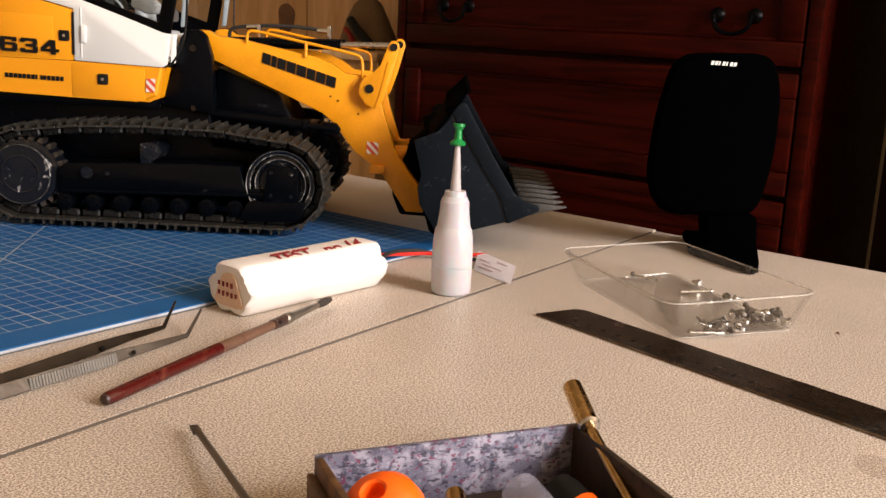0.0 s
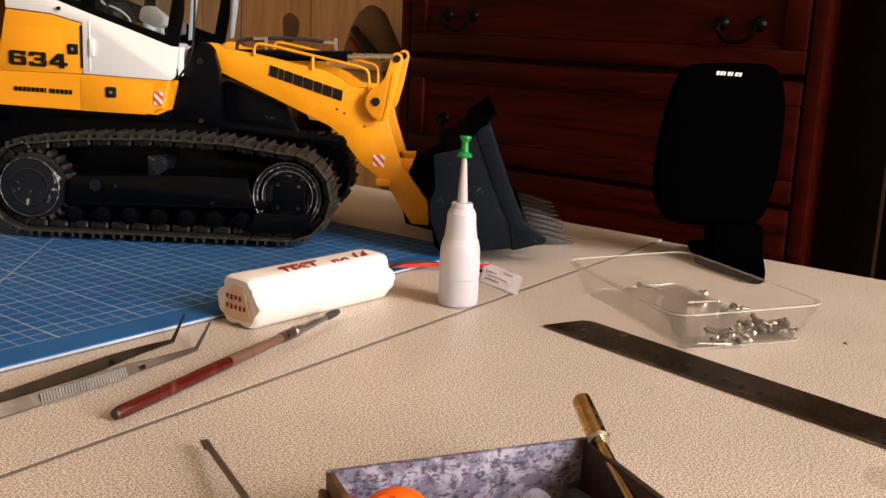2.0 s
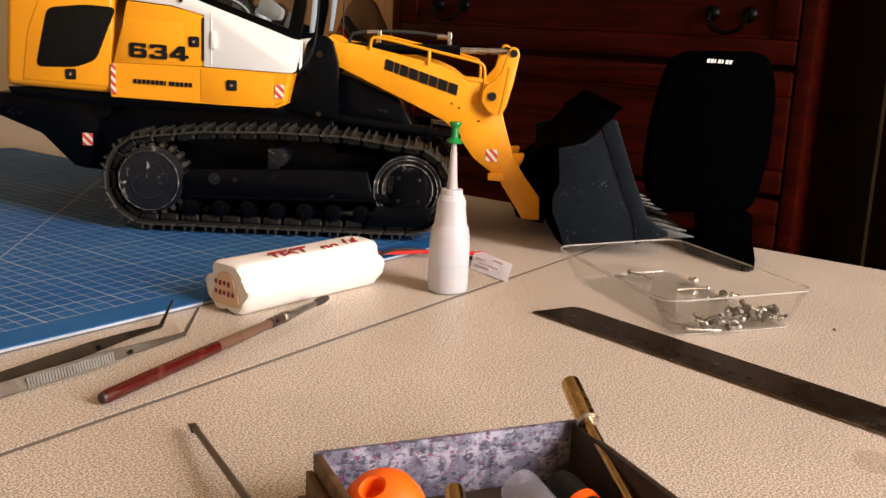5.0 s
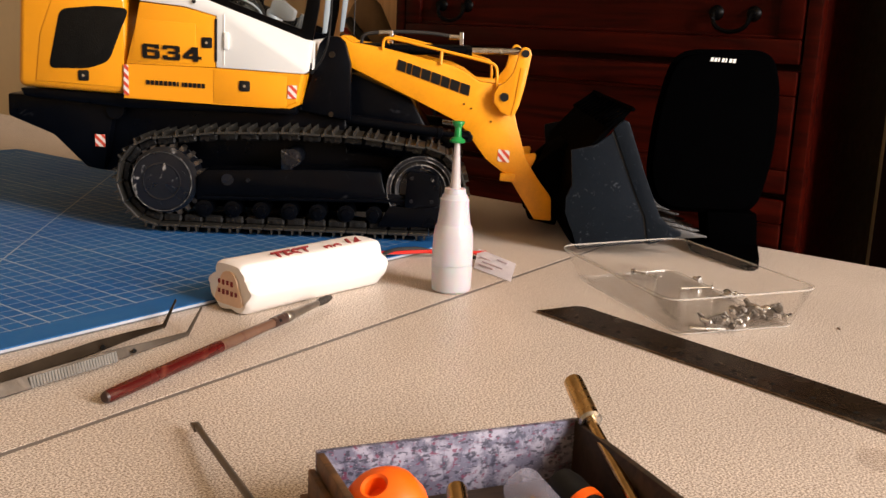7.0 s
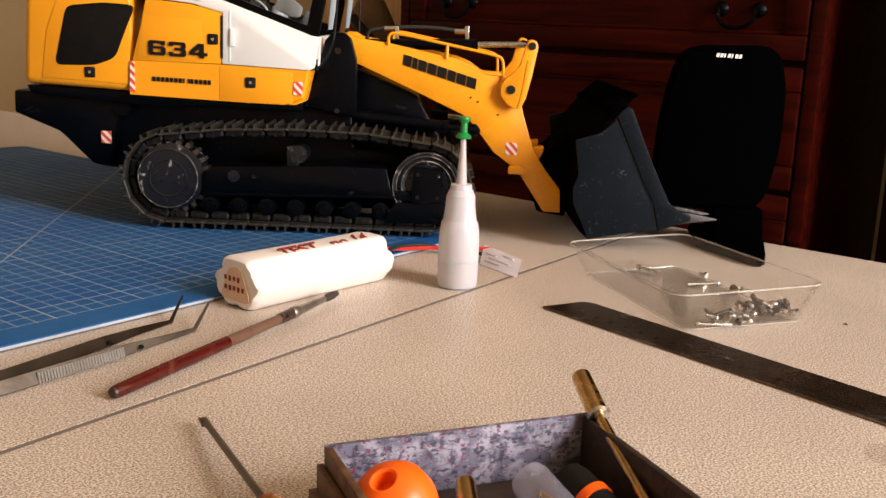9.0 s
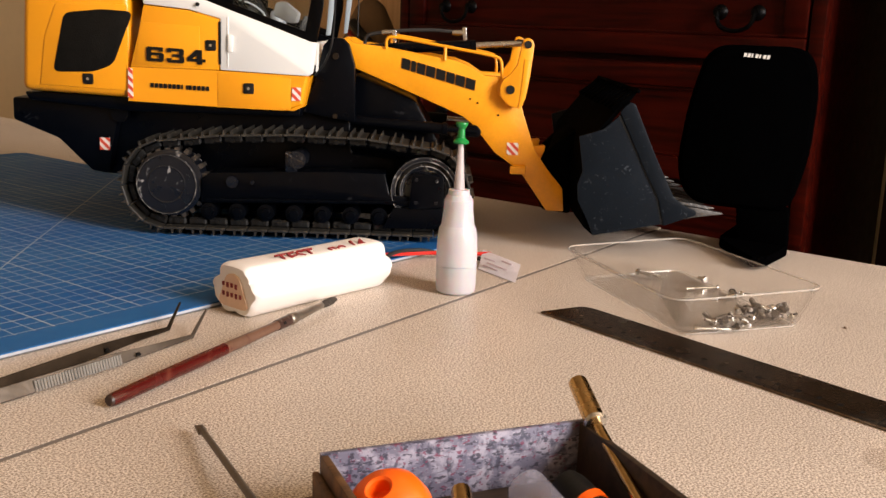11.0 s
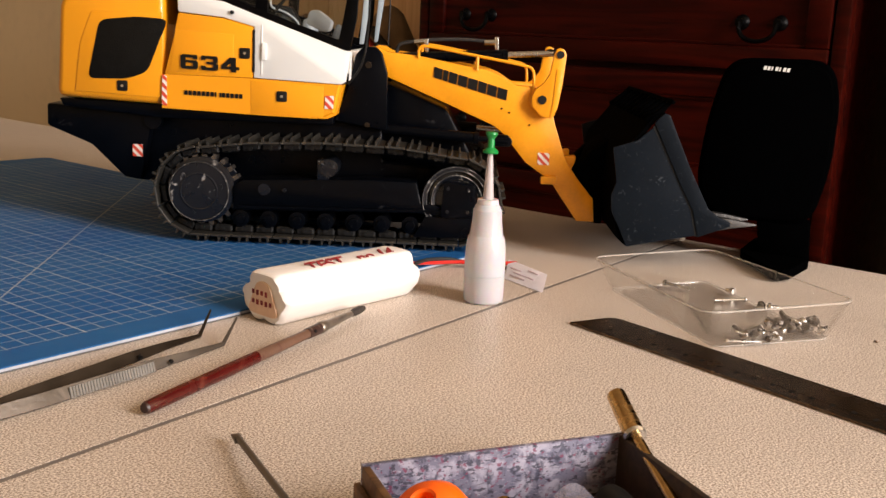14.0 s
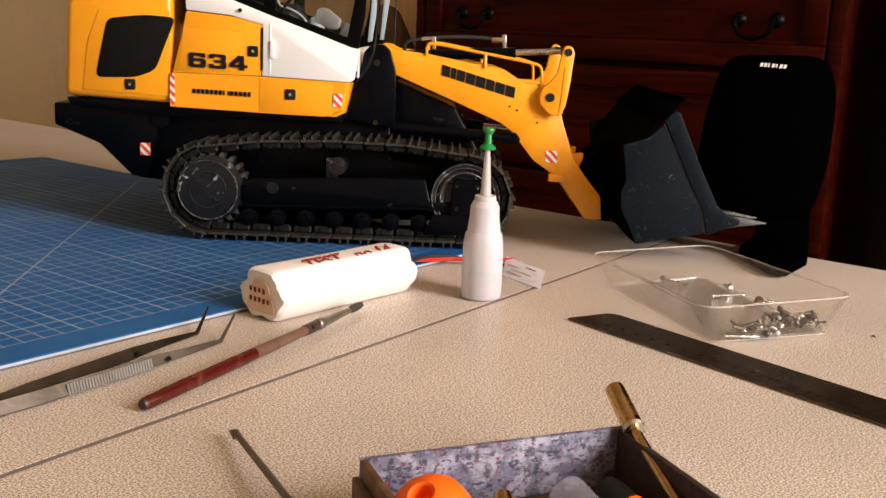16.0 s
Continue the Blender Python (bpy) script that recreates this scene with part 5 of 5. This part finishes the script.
def rel(points, origin):
    return [(x - origin[0], z - origin[1]) for x, z in points]


def lift_arms():
    side = [(0.0525, 0.1385), (0.0565, 0.1405), (0.0625, 0.1402), (0.0677, 0.1372), (0.0899, 0.1352), (0.125, 0.1295), (0.1406, 0.1272), (0.151, 0.1235), (0.161, 0.1172), (0.174, 0.1168), (0.1845, 0.112), (0.1905, 0.0905), (0.2000, 0.0645), (0.2102, 0.0505), (0.2215, 0.0375), (0.2232, 0.0205), (0.2105, 0.0205), (0.1895, 0.0495), (0.1707, 0.0622), (0.1535, 0.0825), (0.146, 0.088), (0.1135, 0.1015), (0.0685, 0.1195), (0.0535, 0.1235)]
    arm = part("lift_arm", prism(rel(side, ARM_PIVOT), 0.045, 0.055, 0.0008), YELLOW_ARM, LOADER, "yellow lift arm")
    part("far_blade", prism(rel(side, ARM_PIVOT), WIDE - 0.055, WIDE - 0.045, 0.0008), YELLOW_ARM, arm)
    part("cross_tube", prism(rel([(0.1405, 0.095), (0.1725, 0.07), (0.1885, 0.0755), (0.178, 0.1), (0.15, 0.116)], ARM_PIVOT), 0.055, WIDE - 0.055, 0.003), YELLOW_ARM, arm)
    part("bracket", prism(rel(rounded([(0.1822, 0.0475), (0.1937, 0.0475), (0.1937, 0.0530), (0.1822, 0.0530)], 0.001), ARM_PIVOT), 0.041, 0.046, 0.0006), YELLOW_ARM, arm)
    part("boss", rod((*rel([CRANK_PIVOT], ARM_PIVOT)[0][:1], 0.0425, rel([CRANK_PIVOT], ARM_PIVOT)[0][1]), (rel([CRANK_PIVOT], ARM_PIVOT)[0][0], 0.047, rel([CRANK_PIVOT], ARM_PIVOT)[0][1]), 0.0088, seg=32), YELLOW_ARM, arm)
    for y in (0.044, WIDE - 0.044):
        rail = [(0.0905, 0.134), (0.0905, 0.1415), (0.0955, 0.1428), (0.130, 0.1372), (0.168, 0.1315), (0.1725, 0.129), (0.1735, 0.122), (0.1735, 0.110)]
        part("hand_rail", tube([(x - ARM_PIVOT[0], y, z - ARM_PIVOT[1]) for x, z in rail], 0.0011, 10), YELLOW_ARM, arm, "yellow tube rail")
        part("rail_post", rod((0.1325 - ARM_PIVOT[0], y, 0.127 - ARM_PIVOT[1]), (0.1325 - ARM_PIVOT[0], y, 0.1366 - ARM_PIVOT[1]), 0.0012, seg=8), YELLOW_ARM, arm)
    for y in (0.0555, WIDE - 0.0665):
        part("link_lug", prism(rel([(0.1965, 0.0665), (0.2045, 0.0665), (0.2085, 0.0672), (0.2080, 0.0630), (0.2045, 0.0545)], ARM_PIVOT), y, y + 0.011, 0.0008), YELLOW_ARM, arm)
    tape = part("warning_tape", prism([(-0.0042, -0.0042), (0.0042, -0.0045), (0.0042, 0.0042), (-0.0042, 0.0045)], 0, 0.0006), TAPE, arm, "red and white warning tape")
    tape.location = (0.1836 - ARM_PIVOT[0], 0.0445, 0.0655 - ARM_PIVOT[1])
    # maker's name as eight plain dark blocks along the arm
    x, z = 0.1016, 0.1246
    for k in range(8):
        wd = (0.0058, 0.0034, 0.0058, 0.0064, 0.0066, 0.0058, 0.0066, 0.0068)[k]
        ob = part("name_block", prism([(0.0006, 0), (wd + 0.0006, -wd * 0.27), (wd, -wd * 0.27 - 0.0074), (0, -0.0074)], 0.0443, 0.0452), BLACK_INK, arm)
        ob.location = (x - ARM_PIVOT[0], 0, z + 0.0035 - ARM_PIVOT[1])
        x += wd + 0.0008
        z -= (wd + 0.0008) * 0.27
    for u, v in ((0.1515, 0.1005), (0.157, 0.0978), (0.172, 0.0895)):
        part("rivet", rod((u - ARM_PIVOT[0], 0.0443, v - ARM_PIVOT[1]), (u - ARM_PIVOT[0], 0.0455, v - ARM_PIVOT[1]), 0.0007, seg=8), DARK, arm)
    part("lift_eye", prism(rel(rounded([(0.147, 0.0735), (0.1585, 0.0735), (0.1605, 0.0775), (0.157, 0.082), (0.147, 0.082)], 0.0015), ARM_PIVOT), 0.0405, 0.045, 0.0006), DARK, arm, "dark cylinder eye")
    return arm


def crank():
    o = CRANK_PIVOT
    out = [(0.1862, 0.1402), (0.1878, 0.1440), (0.1905, 0.1448), (0.1935, 0.1435), (0.195, 0.1400), (0.1932, 0.119), (0.1908, 0.103), (0.1885, 0.0975), (0.1840, 0.0952), (0.1785, 0.0972), (0.1725, 0.1035), (0.172, 0.110), (0.1745, 0.1155), (0.1795, 0.1195), (0.1838, 0.126)]
    c = part("crank_lever", prism(rel(out, o), 0.0378, 0.0425, 0.0007), YELLOW_ARM, LOADER, "yellow tilt lever")
    part("far_plate", prism(rel(out, o), WIDE - 0.0425, WIDE - 0.0378, 0.0007), YELLOW_ARM, c)
    inner = rel([(0.1885, 0.130), (0.1925, 0.130), (0.1912, 0.112), (0.1888, 0.0975), (0.1855, 0.0945), (0.187, 0.106)], o)
    part("rib_plate", prism(inner, 0.0372, 0.0382, 0.0003), YELLOW_ARM, c)
    part("pin", rod((0, 0.0368, 0), (0, WIDE - 0.0368, 0), 0.0031, seg=24), BLACK, c)
    tx, tz = CRANK_TOP[0] - o[0], CRANK_TOP[1] - o[1]
    part("pin", rod((tx, 0.0368, tz), (tx, WIDE - 0.0368, tz), 0.0027, seg=24), BLACK, c)
    return c


def cylinder_pair(name, r, barrel, y, hoses=False):
    """A barrel about its base pin and the rod that slides in it."""
    b = part(name, lathe([(0.0, -0.004), (r * 0.8, -0.003), (r, 0.0), (r, barrel - 0.004), (r * 1.15, barrel - 0.0035), (r * 1.15, barrel), (0.0, barrel + 0.0003)], 24, m=pose(0, y, 0, 0, 90, 0)), DARK, LOADER, "dark hydraulic cylinder")
    far = part("far_barrel", lathe([(0.0, -0.004), (r, 0.0), (r, barrel), (0.0, barrel + 0.0003)], 20, m=pose(0, WIDE - y, 0, 0, 90, 0)), DARK, b)
    if hoses:
        part("hose", tube([(0.006, y - 0.002, 0.003), (0.007, y - 0.003, 0.010), (0.014, y - 0.003, 0.0115), (0.03, y - 0.003, 0.0128), (0.055, y - 0.003, 0.0125), (0.071, y - 0.003, 0.0105)], 0.0013, 8), RUBBER, b, "black hydraulic hose")
        for u in (0.019, 0.070):
            part("fitting", rod((u, y - 0.003, 0.0115 if u < 0.05 else 0.0098), (u + 0.0085, y - 0.003, 0.0118 if u < 0.05 else 0.0095), 0.0019, seg=10), STEEL, b, "bright hose fitting")
            part("banjo", block(u + 0.0075, u + 0.0105, y - 0.005, y - 0.001, 0.004, 0.0135, 0.0006), STEEL, b)
    rd = part("piston_rod", rod((-0.075, y, 0), (0, y, 0), r * 0.52, seg=18), STEEL if hoses else DARK, LOADER, "steel piston rod")
    part("far_rod", rod((-0.075, WIDE - y, 0), (0, WIDE - y, 0), r * 0.52, seg=16), STEEL, rd)
    return b, rd


BUCKET_PIN = (0.2555, 0.1018)


def bucket():
    o = BUCKET_PIN
    y0, y1 = -0.006, WIDE + 0.006
    plate = rel([(0.2262, 0.0812), (0.2420, 0.0865), (0.2570, 0.1000), (0.2780, 0.0640), (0.2905, 0.0400), (0.2905, 0.0240), (0.2401, 0.0135), (0.2352, 0.0245), (0.2282, 0.0375), (0.2272, 0.0485), (0.2302, 0.0575), (0.2285, 0.068)], o)
    edge = rel([(0.2555, 0.1025), (0.2592, 0.1055), (0.2625, 0.1042), (0.2790, 0.0695), (0.2935, 0.0425), (0.3005, 0.0372), (0.3095, 0.0335), (0.3095, 0.0305), (0.2880, 0.0222), (0.2832, 0.0405), (0.2735, 0.0575), (0.2525, 0.0985)], o)
    shell = rel([(0.3095, 0.0312), (0.2865, 0.0235), (0.2401, 0.0135), (0.2338, 0.0185), (0.2308, 0.032), (0.2302, 0.055), (0.2312, 0.075), (0.2425, 0.090), (0.2530, 0.1035), (0.2592, 0.1060)], o)
    inner = [(x + d[0], z + d[1]) for (x, z), d in zip(shell, ((0, .0018), (-.0008, .0022), (.001, .0026), (.0028, .0015), (.003, 0), (.003, 0), (.003, -.0012), (.0025, -.002), (.0018, -.0018), (.0008, -.0024)))]
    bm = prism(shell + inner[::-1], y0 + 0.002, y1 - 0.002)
    b = part("bucket", bm, SHADED_BLACK, LOADER, "scuffed dark grey toothed bucket")
    for a in (y0, y1 - 0.0022):
        part("side_plate", prism(plate, a, a + 0.0022, 0.0004), BUCKET, b)
    for a in (y0 - 0.0012, y1 - 0.0022):
        part("side_cutter", prism(edge, a, a + 0.0034, 0.0006), BUCKET, b, "thick side cutting edge")
    # slotted spill guard along the upper lip
    for k in range(11):
        y = y0 + 0.004 + k * (y1 - y0 - 0.008 - 0.0046) / 10
        part("spill_bar", prism(rel([(0.2490, 0.0985), (0.2592, 0.1052), (0.2640, 0.1122), (0.2620, 0.1132), (0.2560, 0.1075), (0.2470, 0.1005)], o), y, y + 0.0046, 0.0004), SHADED_BLACK, b)
    part("spill_rail", prism(rel([(0.2622, 0.1125), (0.2642, 0.1112), (0.2658, 0.1134), (0.2636, 0.1148)], o), y0, y1, 0.0005), SHADED_BLACK, b)
    part("lip", prism(rel([(0.2875, 0.0232), (0.3105, 0.0305), (0.3105, 0.0325), (0.2880, 0.0262)], o), y0 + 0.001, y1 - 0.001, 0.0003), TOOTH, b, "worn steel lip")
    for k in range(9):
        y = y0 + 0.001 + k * (y1 - y0 - 0.009) / 8
        bm = bmesh.new()
        wide = [(0.2985, 0.0365), (0.2985, 0.0262), (0.3105, 0.0288), (0.3290, 0.0312), (0.3290, 0.0320), (0.3110, 0.0352)]
        prism(rel(wide, o), y, y + 0.007, 0.0005, bm=bm)
        for v in bm.verts:
            if v.co.x > 0.320 - o[0]:
                v.co.y = y + 0.0035 + (v.co.y - y - 0.0035) * 0.45
        part("tooth", bm, TOOTH, b, "worn pointed steel tooth")
    for y in (0.045, WIDE - 0.055):
        part("hinge_ear", prism(rel([(0.2105, 0.019), (0.232, 0.0165), (0.233, 0.074), (0.222, 0.0725), (0.2075, 0.058), (0.2055, 0.034)], o), y + 0.0115 if y < 0.08 else y - 0.012, y + 0.022 if y < 0.08 else y - 0.0015, 0.002), SHADED_BLACK, b)
    part("coupler", prism(rel([(0.2175, 0.028), (0.2315, 0.022), (0.2325, 0.080), (0.2205, 0.071), (0.2145, 0.052)], o), 0.057, WIDE - 0.057, 0.002), SHADED_BLACK, b, "dark quick coupler")
    # slightly raised black strip: the recess's shade put into the colour
    for a in (y0 - 0.0002, y1 - 0.0002):
        part("gap_shade", prism(rel([(0.2518, 0.0962), (0.2526, 0.0970), (0.2834, 0.0402), (0.2880, 0.0228), (0.2864, 0.0226), (0.2819, 0.0403)], o), a, a + 0.0004), BLACK, b, "black strip for the shade in the gap by the cutting edge")
    return b


ARM, CRANK, BUCKET_PART = lift_arms(), crank(), bucket()
TILT_BARREL, TILT_ROD = cylinder_pair("tilt_cylinder", 0.0036, 0.087, 0.066, True)
LIFT_BARREL, LIFT_ROD = cylinder_pair("lift_cylinder", 0.0040, 0.078, 0.0405)


def turned(p, pivot, deg):
    a = radians(deg)
    x, z = p[0] - pivot[0], p[1] - pivot[1]
    return pivot[0] + x * math.cos(a) - z * math.sin(a), pivot[1] + x * math.sin(a) + z * math.cos(a)


def between(p, q):
    """The pose at p whose x axis points to q, in the loader's side plane."""
    return pose(p[0], 0, p[1], 0, -math.degrees(math.atan2(q[1] - p[1], q[0] - p[0])), 0)


def linkage(t):
    ts = (0, 0.5, 1, 1.5, 2, 3, 3.5, 6, 7, 7.5, 8, 8.5, 9, 10.2, 11.2, 12.5, 14.5, 16)
    arm = np.interp(t, ts, (-1.5, -1.55, -1.65, -1.75, -1.9, -2.1, -2.1, -2.55, -2.55, -2.2, -1.8, -1.67, -1.4, -0.4, 0.2, 0.1, 0, -0.15))
    lever = np.interp(t, ts, (-9.7, -7.9, -6.8, -5.6, -5.8, -5.6, -5.5, -5, -4.4, -4.3, -4.4, -4.2, -4.4, -2, 0, 0, 0, 0))
    return arm, lever


def bucket_pose(t):
    ts = (0, 0.5, 1, 1.5, 2, 3, 3.5, 6, 7, 7.5, 8, 8.5, 9, 10, 11.2, 13, 14, 14.5, 16)
    u = np.interp(t, ts, (.2411, .2472, .2515, .2534, .2532, .2540, .2540, .2543, .2534, .2537, .2537, .2523, .2512, .2525, .2540, .2543, .2547, .2555, .2557))
    z = np.interp(t, ts, (.0979, .0952, .0938, .0929, .0919, .0920, .0920, .0914, .0906, .0924, .0938, .0949, .0962, .0996, .1024, .1019, .1020, .1016, .1012))
    a = np.interp(t, ts, (-58.6, -63.5, -66.7, -67.9, -67.6, -67.7, -67.8, -67.8, -67.3, -67.2, -66.9, -65.6, -64.3, -63.8, -63.3, -62.9, -63.1, -63.3, -63.6))
    return pose(u, 0, z, 0, -(a + 63.1), 0)


def motions():
    times = sorted({0, 0.25, 0.5, 0.75, 1, 1.25, 1.5, 2, 2.25, 2.5, 2.75, 3, 3.25, 3.5, 3.75, 4, 4.25, 4.5, 4.75, 5, 5.2, 5.4, 5.8, 6.5, 7, 7.25, 7.5, 8, 8.5, 9, 9.6, 10.2, 10.7, 11.2, 12, 13, 13.5, 14, 14.5, 15, 15.5, 16})
    walk(LOADER, [(t, loader_pose(t)[1]) for t in times])
    arm, lever, bucket_rows, tb, tr, lb, lr = [], [], [], [], [], [], []
    for t in times:
        a, l = linkage(t)
        arm.append((t, pose(ARM_PIVOT[0], 0, ARM_PIVOT[1], 0, -a, 0)))
        c = turned(CRANK_PIVOT, ARM_PIVOT, a)
        lever.append((t, pose(c[0], 0, c[1], 0, -l, 0)))
        top = turned((c[0] + CRANK_TOP[0] - CRANK_PIVOT[0], c[1] + CRANK_TOP[1] - CRANK_PIVOT[1]), c, l)
        tb.append((t, between(TILT_BASE, top)))
        m = between(TILT_BASE, top)
        tr.append((t, pose(top[0], 0, top[1]) @ m.to_3x3().to_4x4()))
        eye = turned(LIFT_EYE, ARM_PIVOT, a)
        m = between(LIFT_BASE, eye)
        lb.append((t, m))
        lr.append((t, pose(eye[0], 0, eye[1]) @ m.to_3x3().to_4x4()))
        bucket_rows.append((t, bucket_pose(t)))
    for ob, rows in ((ARM, arm), (CRANK, lever), (BUCKET_PART, bucket_rows), (TILT_BARREL, tb), (TILT_ROD, tr), (LIFT_BARREL, lb), (LIFT_ROD, lr)):
        walk(ob, rows)
    drive = [t for t in times if 2 <= t <= 5.8 or t >= 13 or t == 0]
    for ob, y, s in TRACK_SHOES:
        rows = []
        for t in drive:
            x, z, turn = on_loop(s + loader_pose(t)[0] + 0.1085)
            rows.append((t, pose(x, y, z, 0, turn, 0)))
        walk(ob, rows)
    for ob in WHEELS:
        x, y, z = ob.location
        walk(ob, [(t, pose(x, y, z, 0, math.degrees((loader_pose(t)[0] + 0.1049) / LOOP_R), 0)) for t in drive])
    # the bucket nudges the loudspeaker aside
    sp = [(0, 0, 0, 0, 0), (9.2, 0, 0, 0, 0), (9.9, 0.004, 0.0005, -4, 0.5), (10.6, 0.012, 0.002, -14, 1.6), (11.2, 0.0165, 0.0028, -20, 2.2), (12.5, 0.0165, 0.0028, -20, 2.2), (13, 0.016, 0.0025, -20, 2), (14.5, 0.0115, 0.0012, -18, 1), (15.5, 0.0118, 0.001, -18, 0.8), (16, 0.0135, 0.001, -19, 0.8)]
    walk(SPEAKER_THING, [(t, SPK @ pose(dx, 0, dz, 0, lean, yaw)) for t, dx, dz, yaw, lean in sp])


motions()
